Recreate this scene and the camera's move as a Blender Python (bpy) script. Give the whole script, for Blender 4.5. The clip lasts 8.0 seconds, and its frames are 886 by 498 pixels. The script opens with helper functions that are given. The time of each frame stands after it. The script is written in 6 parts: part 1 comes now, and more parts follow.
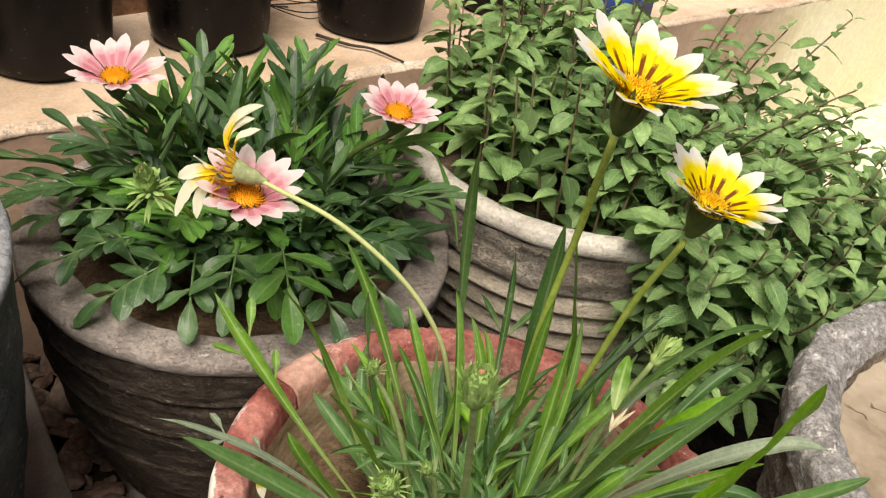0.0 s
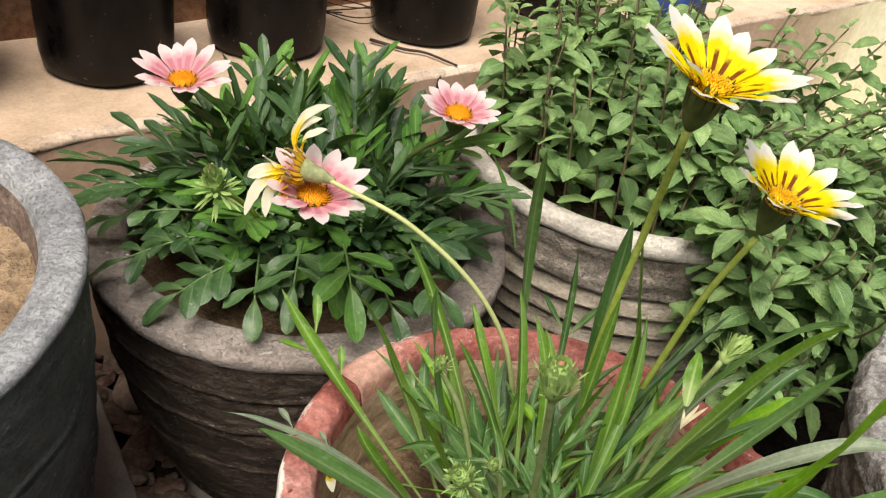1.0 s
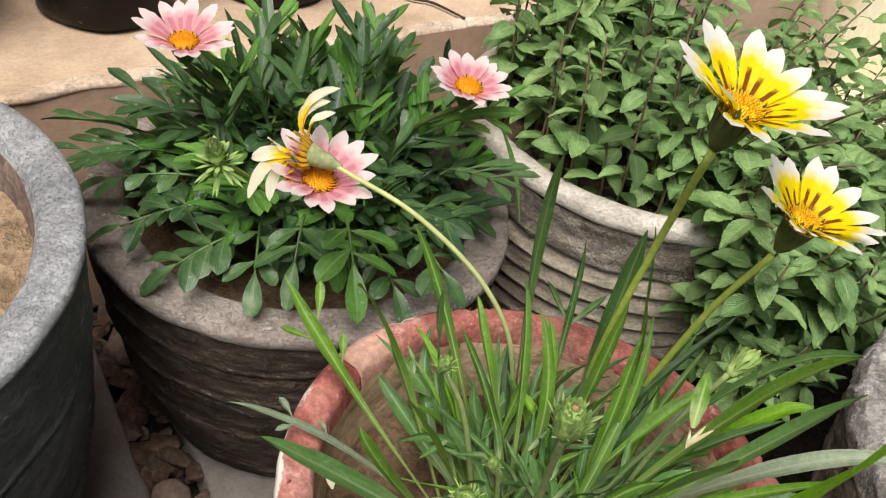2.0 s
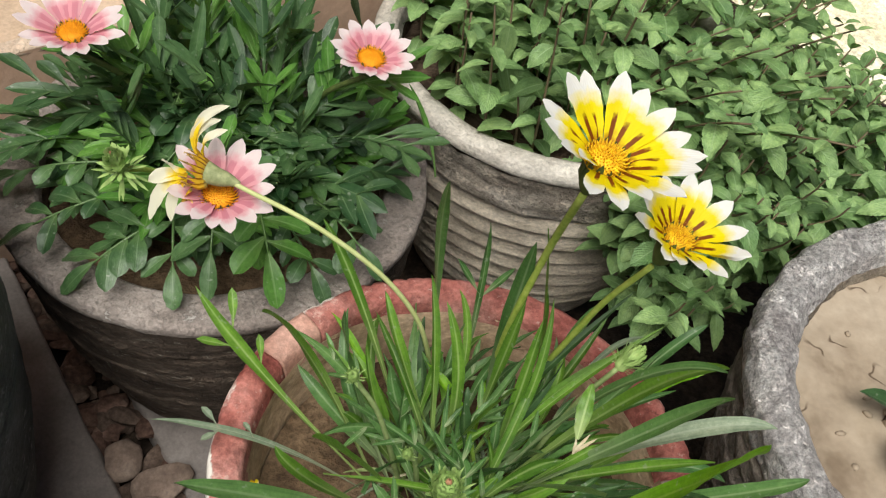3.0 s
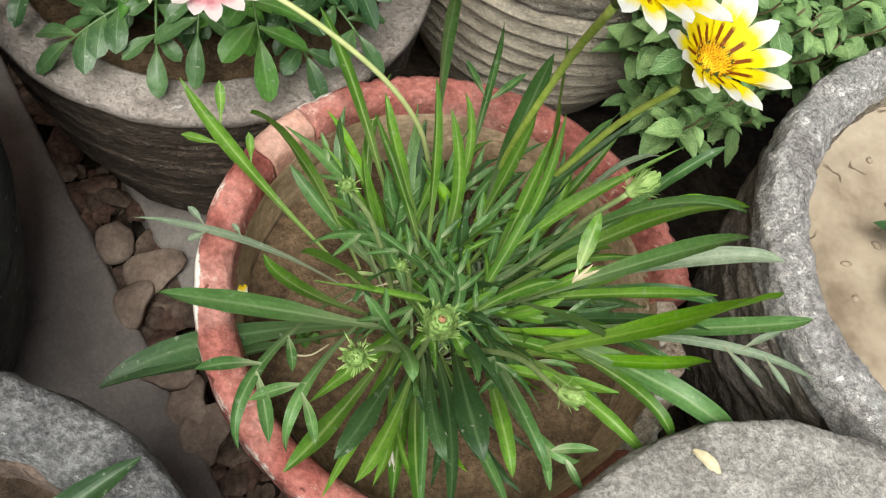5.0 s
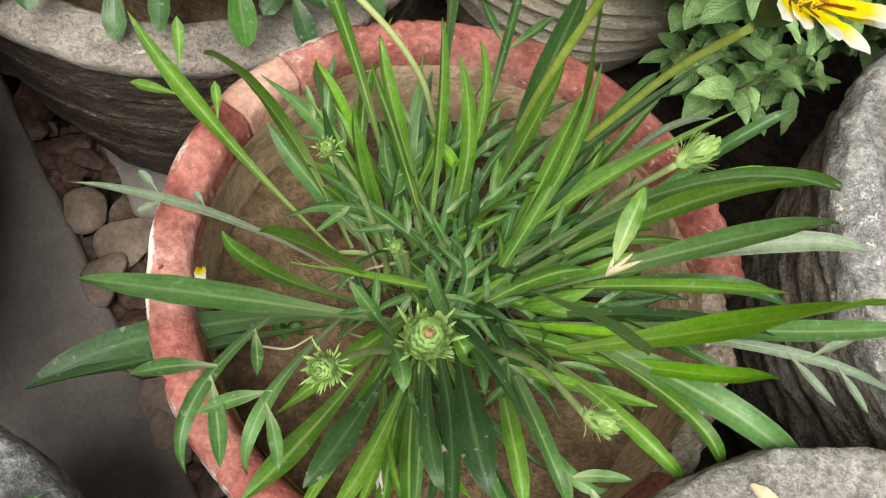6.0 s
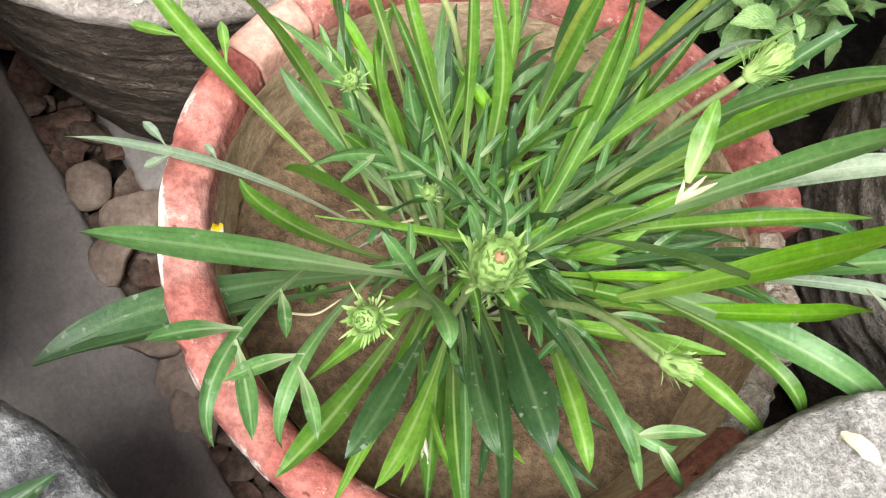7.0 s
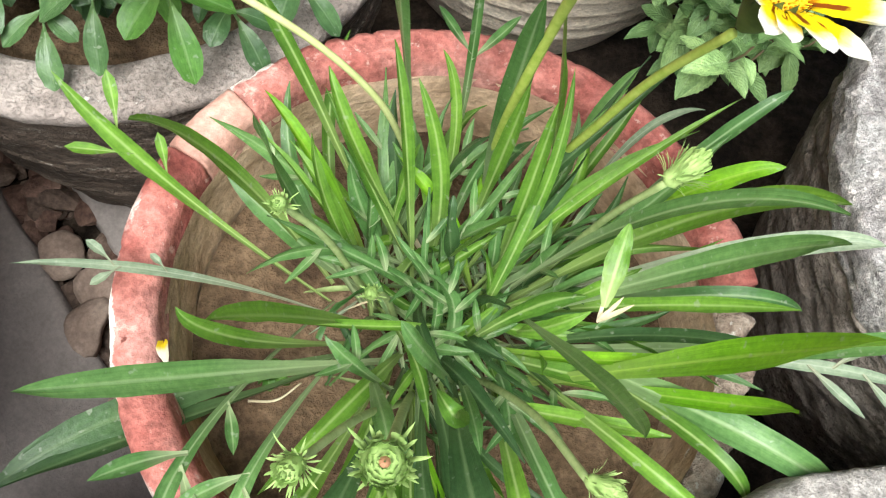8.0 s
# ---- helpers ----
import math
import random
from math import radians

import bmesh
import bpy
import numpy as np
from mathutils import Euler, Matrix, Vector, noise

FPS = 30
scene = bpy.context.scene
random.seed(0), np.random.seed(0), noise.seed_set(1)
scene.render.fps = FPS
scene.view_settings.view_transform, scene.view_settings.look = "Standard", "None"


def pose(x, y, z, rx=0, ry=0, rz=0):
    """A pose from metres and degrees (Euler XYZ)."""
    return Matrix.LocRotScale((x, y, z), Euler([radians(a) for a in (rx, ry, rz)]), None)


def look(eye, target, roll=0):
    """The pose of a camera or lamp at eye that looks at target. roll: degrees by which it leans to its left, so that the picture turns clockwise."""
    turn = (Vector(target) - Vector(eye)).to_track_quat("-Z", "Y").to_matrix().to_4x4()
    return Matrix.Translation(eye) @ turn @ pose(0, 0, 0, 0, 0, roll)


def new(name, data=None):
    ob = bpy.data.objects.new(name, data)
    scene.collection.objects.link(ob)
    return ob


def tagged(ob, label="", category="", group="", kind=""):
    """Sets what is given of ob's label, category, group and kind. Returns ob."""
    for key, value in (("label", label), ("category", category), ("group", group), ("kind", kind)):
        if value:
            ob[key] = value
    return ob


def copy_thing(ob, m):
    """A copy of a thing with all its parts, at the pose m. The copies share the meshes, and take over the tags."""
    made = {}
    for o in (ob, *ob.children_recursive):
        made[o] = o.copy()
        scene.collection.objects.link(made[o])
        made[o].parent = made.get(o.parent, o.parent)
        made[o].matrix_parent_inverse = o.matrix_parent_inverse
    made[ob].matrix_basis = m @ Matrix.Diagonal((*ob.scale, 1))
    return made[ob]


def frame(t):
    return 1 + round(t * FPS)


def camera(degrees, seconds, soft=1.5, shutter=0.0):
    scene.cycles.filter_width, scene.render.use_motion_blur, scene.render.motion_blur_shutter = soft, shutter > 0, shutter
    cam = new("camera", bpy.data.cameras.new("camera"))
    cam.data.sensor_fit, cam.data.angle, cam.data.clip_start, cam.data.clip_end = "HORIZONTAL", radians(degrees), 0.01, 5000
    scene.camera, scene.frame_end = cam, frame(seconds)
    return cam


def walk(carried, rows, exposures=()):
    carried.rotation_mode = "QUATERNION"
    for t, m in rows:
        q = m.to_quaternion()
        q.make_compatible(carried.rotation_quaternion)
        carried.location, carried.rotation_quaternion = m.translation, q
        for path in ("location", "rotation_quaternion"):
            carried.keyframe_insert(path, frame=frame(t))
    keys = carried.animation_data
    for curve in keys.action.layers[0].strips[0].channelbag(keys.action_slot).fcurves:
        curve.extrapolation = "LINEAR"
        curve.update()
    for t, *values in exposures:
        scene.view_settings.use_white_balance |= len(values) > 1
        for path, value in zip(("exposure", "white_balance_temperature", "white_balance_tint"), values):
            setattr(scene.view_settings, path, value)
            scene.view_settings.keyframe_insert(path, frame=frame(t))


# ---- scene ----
cam = camera(54.00, 8.0, soft=1.2)
PATH = [
    (0, (-0.0505, -0.3284, 0.6939), (-0.0687, 0.5007, 0.1350), 9.61),
    (0.5, (-0.0629, -0.3274, 0.6911), (-0.0838, 0.5065, 0.1396), 8.79),
    (1, (-0.0628, -0.3358, 0.6898), (-0.1287, 0.4914, 0.1317), 7.86),
    (1.2, (-0.0692, -0.3307, 0.6940), (-0.1500, 0.4919, 0.1311), 8.13),
    (2.3, (-0.0804, -0.2819, 0.7410), (-0.1013, 0.4722, 0.0845), 12.19),
    (2.5, (-0.0735, -0.2617, 0.7693), (-0.0809, 0.4757, 0.0938), 11.87),
    (3, (-0.0632, -0.2521, 0.7926), (-0.0261, 0.4118, 0.0458), 11.51),
    (3.5, (-0.0647, -0.2770, 0.8045), (-0.0083, 0.3223, 0.0060), 14.69),
    (4, (-0.0576, -0.2626, 0.7916), (0.0091, 0.2933, -0.0370), 18.64),
    (4.2, (-0.0647, -0.2595, 0.7800), (0.0017, 0.2769, -0.0613), 19.02),
    (5.3, (-0.0653, -0.1964, 0.7745), (0.0197, 0.2452, -0.1187), 20.88),
    (5.5, (-0.0585, -0.1829, 0.7641), (0.0193, 0.2556, -0.1312), 20.39),
    (6, (-0.0507, -0.1739, 0.7033), (0.0144, 0.2462, -0.2019), 20.40),
    (6.5, (-0.0609, -0.1618, 0.6678), (-0.0005, 0.2536, -0.2399), 19.02),
    (7, (-0.0589, -0.1749, 0.6621), (0.0022, 0.2259, -0.2520), 17.52),
    (7.5, (-0.0561, -0.1672, 0.6700), (0.0031, 0.2203, -0.2499), 15.70),
    (8, (-0.0376, -0.1280, 0.6891), (0.0153, 0.2495, -0.2354), 13.73),
]
EXPOSURES = [(0.0, 0.12, 7150, 9), (1.0, 0.15, 6900, 9), (2.5, 0.0, 6600, 8), (3.0, -0.05, 6500, 6), (3.5, 0.1, 6400, 5), (4.0, 0.2, 6350, 4), (5.5, 0.27, 6500, 2), (6.0, 0.34, 6550, 2), (6.5, 0.64, 6400, 3), (7.0, 0.96, 6200, 5), (7.5, 0.98, 6200, 5), (8.0, 0.92, 6200, 5)]
walk(cam, [(t, look(eye, target, roll)) for t, eye, target, roll in PATH], EXPOSURES)

# ---- world, sun, exposure ----
GROUND = 0.05
SUN_ELEV, SUN_AZ = 64.0, 191.0
world = bpy.data.worlds.new("sky")
scene.world = world
world.use_nodes = True
wn = world.node_tree
sky = wn.nodes.new("ShaderNodeTexSky")
sky.sky_type = "NISHITA"
sky.sun_disc = False
sky.sun_elevation, sky.sun_rotation = radians(SUN_ELEV), radians(SUN_AZ)
sky.air_density, sky.dust_density, sky.ozone_density = 1.0, 5.0, 1.0
wn.links.new(sky.outputs[0], wn.nodes["Background"].inputs[0])
wn.nodes["Background"].inputs[1].default_value = 0.056
sun_data = bpy.data.lights.new("sun", "SUN")
sun_data.energy, sun_data.angle, sun_data.color = 4.3, radians(40), (1.0, 0.97, 0.92)
sun = new("sun", sun_data)
sa, se = radians(SUN_AZ), radians(SUN_ELEV)
sun.matrix_basis = look((0, 0, 0), (-math.sin(sa) * math.cos(se), -math.cos(sa) * math.cos(se), -math.sin(se)))


# ---- materials ----
class Nodes:
    """A material and short ways to add nodes to it."""

    def __init__(self, name, rough=0.8, spec=0.3):
        self.m = bpy.data.materials.new(name)
        self.m.use_nodes = True
        self.t = self.m.node_tree
        self.b = self.t.nodes["Principled BSDF"]
        self.b.inputs["Roughness"].default_value = rough
        self.b.inputs["Specular IOR Level"].default_value = spec
        self.coord = self.t.nodes.new("ShaderNodeTexCoord")

    def link(self, a, b):
        self.t.links.new(a, b)

    def noise(self, scale, detail=5.0, rough=0.6, stretch=(1, 1, 1), space="Object", shift=0.0):
        mp = self.t.nodes.new("ShaderNodeMapping")
        mp.inputs["Scale"].default_value = stretch
        mp.inputs["Location"].default_value = (shift, shift * 0.7, shift * 1.3)
        n = self.t.nodes.new("ShaderNodeTexNoise")
        n.inputs["Scale"].default_value, n.inputs["Detail"].default_value, n.inputs["Roughness"].default_value = scale, detail, rough
        self.link(self.coord.outputs[space], mp.inputs[0])
        self.link(mp.outputs[0], n.inputs["Vector"])
        return n.outputs[0]

    def voronoi(self, scale, feature="F1", stretch=(1, 1, 1)):
        mp = self.t.nodes.new("ShaderNodeMapping")
        mp.inputs["Scale"].default_value = stretch
        n = self.t.nodes.new("ShaderNodeTexVoronoi")
        n.feature = feature
        n.inputs["Scale"].default_value = scale
        self.link(self.coord.outputs["Object"], mp.inputs[0])
        self.link(mp.outputs[0], n.inputs["Vector"])
        return n.outputs[0]

    def ramp(self, fac, stops):
        r = self.t.nodes.new("ShaderNodeValToRGB")
        e = r.color_ramp.elements
        while len(e) < len(stops):
            e.new(0.5)
        for i, (p, c) in enumerate(stops):
            e[i].position, e[i].color = p, (*c, 1) if len(c) == 3 else c
        self.link(fac, r.inputs[0])
        return r.outputs[0]

    def mix(self, fac, a, b, blend="MIX"):
        n = self.t.nodes.new("ShaderNodeMix")
        n.data_type, n.blend_type = "RGBA", blend
        for sock, v in ((n.inputs[0], fac), (n.inputs[6], a), (n.inputs[7], b)):
            if isinstance(v, (int, float)):
                sock.default_value = v
            elif isinstance(v, tuple):
                sock.default_value = (*v, 1)
            else:
                self.link(v, sock)
        return n.outputs[2]

    def math(self, op, a, b=0.0, c=0.0):
        n = self.t.nodes.new("ShaderNodeMath")
        n.operation = op
        for sock, v in zip(n.inputs, (a, b, c)):
            if isinstance(v, (int, float)):
                sock.default_value = v
            else:
                self.link(v, sock)
        return n.outputs[0]

    def bump(self, height, strength=0.3, dist=0.002, before=None):
        n = self.t.nodes.new("ShaderNodeBump")
        n.inputs["Strength"].default_value, n.inputs["Distance"].default_value = strength, dist
        self.link(height, n.inputs["Height"])
        if before is not None:
            self.link(before, n.inputs["Normal"])
        return n.outputs[0]

    def done(self, colour, normal=None, rough=None):
        self.link(colour, self.b.inputs["Base Color"])
        if normal is not None:
            self.link(normal, self.b.inputs["Normal"])
        if rough is not None:
            self.link(rough, self.b.inputs["Roughness"])
        return self.m


def mineral(name, dark, mid, light, scale=14, fine=160, rough=0.9, bump=0.5, depth=0.003, stretch=(1, 1, 1), speck=None, speck_at=0.66, spec=0.2, grainy=0.75):
    """Plaster, cement, clay or soil: blotches, grain, specks and relief."""
    n = Nodes(name, rough, spec)
    big = n.noise(scale, 6, 0.62, stretch)
    small = n.noise(fine, 4, 0.7, stretch, shift=3.1)
    col = n.ramp(big, [(0.35, dark), (0.5, mid), (0.65, light)])
    grain = n.ramp(small, [(0.38, (0.58, 0.58, 0.58)), (0.62, (1.35, 1.35, 1.35))])
    col = n.mix(grainy, col, grain, "MULTIPLY")
    if speck:
        s = n.noise(fine * 0.55, 3, 0.6, shift=9.0)
        mask = n.ramp(s, [(speck_at - 0.04, (0, 0, 0)), (speck_at, (1, 1, 1))])
        col = n.mix(mask, col, speck)
    nor = n.bump(big, bump * 0.7, depth * 2.2)
    nor = n.bump(small, bump, depth, nor)
    return n.done(col, nor)


def cracked(name, dark, mid, light, fleck_col, scale=12, flat=2.2, rough=0.9, depth=0.004, fleck_at=0.66, stain=0.8, grit_by=0.75):
    """Hand-laid cement: cloudy stains, peeling skin, pits, and pale flecks painted for chips and small highlights along
    the wall.
    """
    n = Nodes(name, rough, 0.25)
    cloud = n.noise(scale, 7, 0.68, (1, 1, flat))
    skin = n.noise(scale * 4.5, 8, 0.74, (1, 1, flat), shift=2.0)
    grit = n.noise(280, 4, 0.72, (1, 1, 1.3), shift=4.0)
    col = n.ramp(cloud, [(0.36, dark), (0.5, mid), (0.63, light)])
    col = n.mix(stain, col, n.ramp(skin, [(0.39, (0.5, 0.48, 0.46)), (0.5, (1.0, 1.0, 1.0)), (0.61, (1.4, 1.38, 1.35))]), "MULTIPLY")
    col = n.mix(grit_by, col, n.ramp(grit, [(0.39, (0.55, 0.55, 0.55)), (0.61, (1.4, 1.4, 1.4))]), "MULTIPLY")
    where = n.ramp(n.noise(scale * 1.4, 4, 0.6, (1, 1, flat), shift=6.0), [(0.38, (0, 0, 0)), (0.6, (1, 1, 1))])
    fleck = n.ramp(n.noise(70, 6, 0.78, (1, 1, flat * 1.5), shift=9.0), [(fleck_at - 0.05, (0, 0, 0)), (fleck_at - 0.015, (1, 1, 1))])
    fleck = n.mix(1.0, fleck, where, "MULTIPLY")
    col = n.mix(fleck, col, fleck_col)
    pit = n.ramp(n.noise(100, 4, 0.7, (1, 1, flat), shift=15.0), [(0.33, (1, 1, 1)), (0.375, (0, 0, 0))])
    pit = n.mix(1.0, pit, (stain, stain, stain), "MULTIPLY")
    col = n.mix(pit, col, tuple(c * 0.4 for c in dark))
    nor = n.bump(cloud, 0.5, depth * 1.5)
    flake = n.ramp(skin, [(0.405, (0, 0, 0)), (0.42, (0.3, 0.3, 0.3)), (0.485, (0.36, 0.36, 0.36)), (0.5, (0.66, 0.66, 0.66)), (0.565, (0.7, 0.7, 0.7)), (0.58, (1, 1, 1))])
    nor = n.bump(skin, 0.6, depth, nor)
    nor = n.bump(flake, 1.0, depth * 1.3 * stain, nor)
    nor = n.bump(fleck, 1.0, 0.002, nor)
    nor = n.bump(pit, -0.6, 0.0015, nor)
    nor = n.bump(grit, 1.0, 0.003 * grit_by, nor)
    return n.done(col, nor)


def leaf_material(name, deep, green, rib, base, gloss=0.45, rib_width=0.09, veins=0.0, haze=0.35, crinkle=0.0018, thin=0.2):
    """A leaf: pale midrib along the uv's middle, paler towards its foot, mottled, thin enough to let light through."""
    n = Nodes(name, gloss, 0.4)
    uv = n.t.nodes.new("ShaderNodeUVMap")
    sep = n.t.nodes.new("ShaderNodeSeparateXYZ")
    n.link(uv.outputs[0], sep.inputs[0])
    across = n.math("ABSOLUTE", n.math("SUBTRACT", sep.outputs[0], 0.5))
    ribmask = n.ramp(across, [(0.0, (1, 1, 1)), (rib_width * 0.45, (0.75, 0.75, 0.75)), (rib_width, (0, 0, 0))])
    info = n.t.nodes.new("ShaderNodeObjectInfo")
    mott = n.noise(70, 4, 0.6)
    tone = n.math("ADD", n.math("MULTIPLY", info.outputs["Random"], 0.55), n.math("MULTIPLY", mott, 0.5))
    col = n.ramp(tone, [(0.2, deep), (0.75, green)])
    streak = n.noise(1.0, 4, 0.65, (9, 1.6, 1), "UV")
    col = n.mix(0.4, col, n.ramp(streak, [(0.39, (0.6, 0.66, 0.6)), (0.5, (1, 1, 1)), (0.61, (1.35, 1.28, 1.25))]), "MULTIPLY")
    blotch = n.noise(1.0, 3, 0.6, (2.5, 3.5, 1), "UV", 3.0)
    col = n.mix(0.55, col, n.ramp(blotch, [(0.4, (0.72, 0.78, 0.72)), (0.6, (1.25, 1.2, 1.15))]), "MULTIPLY")
    fine_ = n.noise(330, 4, 0.7, shift=6.0)
    col = n.mix(0.5, col, n.ramp(fine_, [(0.38, (0.66, 0.72, 0.66)), (0.62, (1.3, 1.25, 1.25))]), "MULTIPLY")
    foot = n.ramp(sep.outputs[1], [(0.0, (1, 1, 1)), (0.2, (0.62, 0.62, 0.62)), (0.5, (0, 0, 0))])
    col = n.mix(foot, col, base)
    fade = n.ramp(sep.outputs[1], [(0.0, (0.9, 0.9, 0.9)), (0.6, (0.5, 0.5, 0.5)), (1.0, (0.28, 0.28, 0.28))])
    col = n.mix(n.mix(1.0, ribmask, fade, "MULTIPLY"), col, rib)
    dust = n.ramp(n.noise(240, 2, 0.5, shift=5.0), [(0.66, (0, 0, 0)), (0.72, (1, 1, 1))])
    col = n.mix(n.mix(1.0, dust, (haze, haze, haze), "MULTIPLY"), col, (0.42, 0.45, 0.36))
    rel = n.bump(across, 0.35, 0.002)
    if veins:
        w = n.t.nodes.new("ShaderNodeTexWave")
        w.wave_type, w.bands_direction = "BANDS", "Y"
        w.inputs["Scale"].default_value, w.inputs["Distortion"].default_value = 3.2, 0.6
        skew = n.t.nodes.new("ShaderNodeCombineXYZ")
        n.link(sep.outputs[0], skew.inputs[0])
        n.link(n.math("SUBTRACT", sep.outputs[1], n.math("MULTIPLY", across, 0.7)), skew.inputs[1])
        n.link(skew.outputs[0], w.inputs["Vector"])
        rel = n.bump(w.outputs[0], veins, 0.0015, rel)
    rel = n.bump(fine_, 0.35, 0.0007, n.bump(streak, 0.3, 0.0012, n.bump(mott, 0.4 if crinkle < 0.003 else 0.9, crinkle, rel)))
    n.done(col, rel)
    tr = n.t.nodes.new("ShaderNodeBsdfTranslucent")
    mx = n.t.nodes.new("ShaderNodeMixShader")
    mx.inputs[0].default_value = thin
    n.link(n.mix(0.5, col, (0.30, 0.5, 0.05)), tr.inputs[0])
    n.link(n.b.outputs[0], mx.inputs[1])
    n.link(tr.outputs[0], mx.inputs[2])
    n.link(mx.outputs[0], n.t.nodes["Material Output"].inputs[0])
    return n.m


def petal_material(name, tip, mid, stripe, foot, tip_at=0.62, stripe_to=0.55, stripe_width=0.2):
    """A ray petal: foot, middle and tip colours along v, and a dark stripe up its middle."""
    n = Nodes(name, 0.55, 0.25)
    uv = n.t.nodes.new("ShaderNodeUVMap")
    sep = n.t.nodes.new("ShaderNodeSeparateXYZ")
    n.link(uv.outputs[0], sep.inputs[0])
    across = n.math("ABSOLUTE", n.math("SUBTRACT", sep.outputs[0], 0.5))
    jit = n.math("MULTIPLY", n.math("SUBTRACT", n.noise(260, 3), 0.5), 0.22)
    along = n.math("ADD", sep.outputs[1], n.math("ADD", jit, n.math("MULTIPLY", across, 0.16)))
    col = n.ramp(along, [(0.0, foot), (0.12, foot), (0.26, mid), (tip_at - 0.1, mid), (tip_at + 0.14, tip), (1.0, tip)])
    m1 = n.ramp(n.math("ADD", across, n.math("MULTIPLY", sep.outputs[1], 0.13)), [(stripe_width * 0.8, (1, 1, 1)), (stripe_width, (0, 0, 0))])
    m2 = n.ramp(n.math("ADD", sep.outputs[1], jit), [(stripe_to - 0.04, (1, 1, 1)), (stripe_to + 0.05, (0, 0, 0))])
    col = n.mix(n.mix(1.0, m1, m2, "MULTIPLY"), col, stripe)
    lines = n.t.nodes.new("ShaderNodeTexWave")
    lines.inputs["Scale"].default_value, lines.inputs["Distortion"].default_value = 2.2, 0.4
    n.link(uv.outputs[0], lines.inputs["Vector"])
    n.done(col, n.bump(lines.outputs[0], 0.12, 0.0006))
    tr = n.t.nodes.new("ShaderNodeBsdfTranslucent")
    mx = n.t.nodes.new("ShaderNodeMixShader")
    mx.inputs[0].default_value = 0.4
    n.link(col, tr.inputs[0])
    n.link(n.b.outputs[0], mx.inputs[1])
    n.link(tr.outputs[0], mx.inputs[2])
    n.link(mx.outputs[0], n.t.nodes["Material Output"].inputs[0])
    return n.m


def plain(name, a, b, scale=40, rough=0.6, bump=0.2, spec=0.4, depth=0.001):
    n = Nodes(name, rough, spec)
    f = n.noise(scale, 4)
    return n.done(n.ramp(f, [(0.3, a), (0.7, b)]), n.bump(f, bump, depth))


PLASTER = cracked("ledge_plaster", (0.47, 0.34, 0.235), (0.62, 0.455, 0.335), (0.72, 0.56, 0.43), (0.82, 0.71, 0.59), 4.5, 1.0, 0.9, 0.001, 0.71, 0.18, 0.18)


def sunlit_wall():
    """Peach plaster; further along the wall, sunlight is put into the colour as cream."""
    n = Nodes("sunlit_front_wall", 0.88, 0.2)
    sep = n.t.nodes.new("ShaderNodeSeparateXYZ")
    n.link(n.coord.outputs["Object"], sep.inputs[0])
    patch = n.noise(5, 5, 0.6)
    small = n.noise(110, 4, 0.7, shift=3.0)
    peach = n.ramp(patch, [(0.3, (0.46, 0.3, 0.215)), (0.5, (0.57, 0.4, 0.295)), (0.7, (0.66, 0.5, 0.385))])
    # Near-white cream carries the direct sun on this stretch of wall.
    cream = n.ramp(patch, [(0.3, (0.9, 0.82, 0.57)), (0.7, (0.95, 0.91, 0.72))])
    edge = n.math("ADD", sep.outputs[0], n.math("MULTIPLY", n.math("SUBTRACT", patch, 0.5), 0.35))
    col = n.mix(n.ramp(n.math("MULTIPLY", edge, 0.5), [(0.5, (0, 0, 0)), (0.62, (1, 1, 1))]), peach, cream)
    col = n.mix(0.5, col, n.ramp(small, [(0.3, (0.75, 0.75, 0.75)), (0.7, (1.15, 1.15, 1.15))]), "MULTIPLY")
    return n.done(col, n.bump(small, 0.4, 0.002, n.bump(patch, 0.3, 0.004)))


FRONT = sunlit_wall()
NOSING = cracked("pale_nosing", (0.52, 0.38, 0.275), (0.65, 0.5, 0.385), (0.76, 0.64, 0.53), (0.84, 0.77, 0.68), 9, 1.0, 0.9, 0.002, 0.66, 0.35, 0.3)
YARD = mineral("sunlit_cement", (0.74, 0.66, 0.46), (0.83, 0.76, 0.56), (0.9, 0.85, 0.67), 6, 120, 0.9, 0.4, 0.002)
BACKWALL = mineral("brown_wall", (0.23, 0.13, 0.085), (0.33, 0.2, 0.135), (0.42, 0.28, 0.2), 8, 100, 0.9, 0.4, 0.002)
# Near-black earth: the shade between the pots is put into its colour.
EARTH = mineral("shaded_earth", (0.012, 0.008, 0.006), (0.026, 0.018, 0.013), (0.055, 0.039, 0.028), 30, 220, 0.95, 0.9, 0.005)
SLAB = cracked("grey_slab", (0.175, 0.15, 0.14), (0.235, 0.205, 0.192), (0.29, 0.258, 0.243), (0.28, 0.255, 0.24), 5, 1.0, 0.75, 0.001, 0.8, 0.25, 0.2)
RUBBLE = mineral("rubble_stone", (0.055, 0.038, 0.03), (0.12, 0.083, 0.065), (0.21, 0.152, 0.12), 18, 200, 0.85, 0.6, 0.003)
RUBBLE_RED = mineral("rubble_brick", (0.065, 0.036, 0.028), (0.13, 0.078, 0.06), (0.22, 0.145, 0.115), 18, 200, 0.85, 0.6, 0.003)
SHERD = mineral("clay_sherd", (0.17, 0.122, 0.098), (0.25, 0.185, 0.15), (0.34, 0.262, 0.215), 22, 180, 0.85, 0.4, 0.0015, grainy=0.5)
# This pot's sides get a darker base colour than its rim.
CEMENT = cracked("rough_cement", (0.064, 0.046, 0.036), (0.104, 0.077, 0.06), (0.15, 0.115, 0.091), (0.44, 0.39, 0.335), 9, 2.2, 0.8, 0.004, 0.635, 0.7, 0.6)
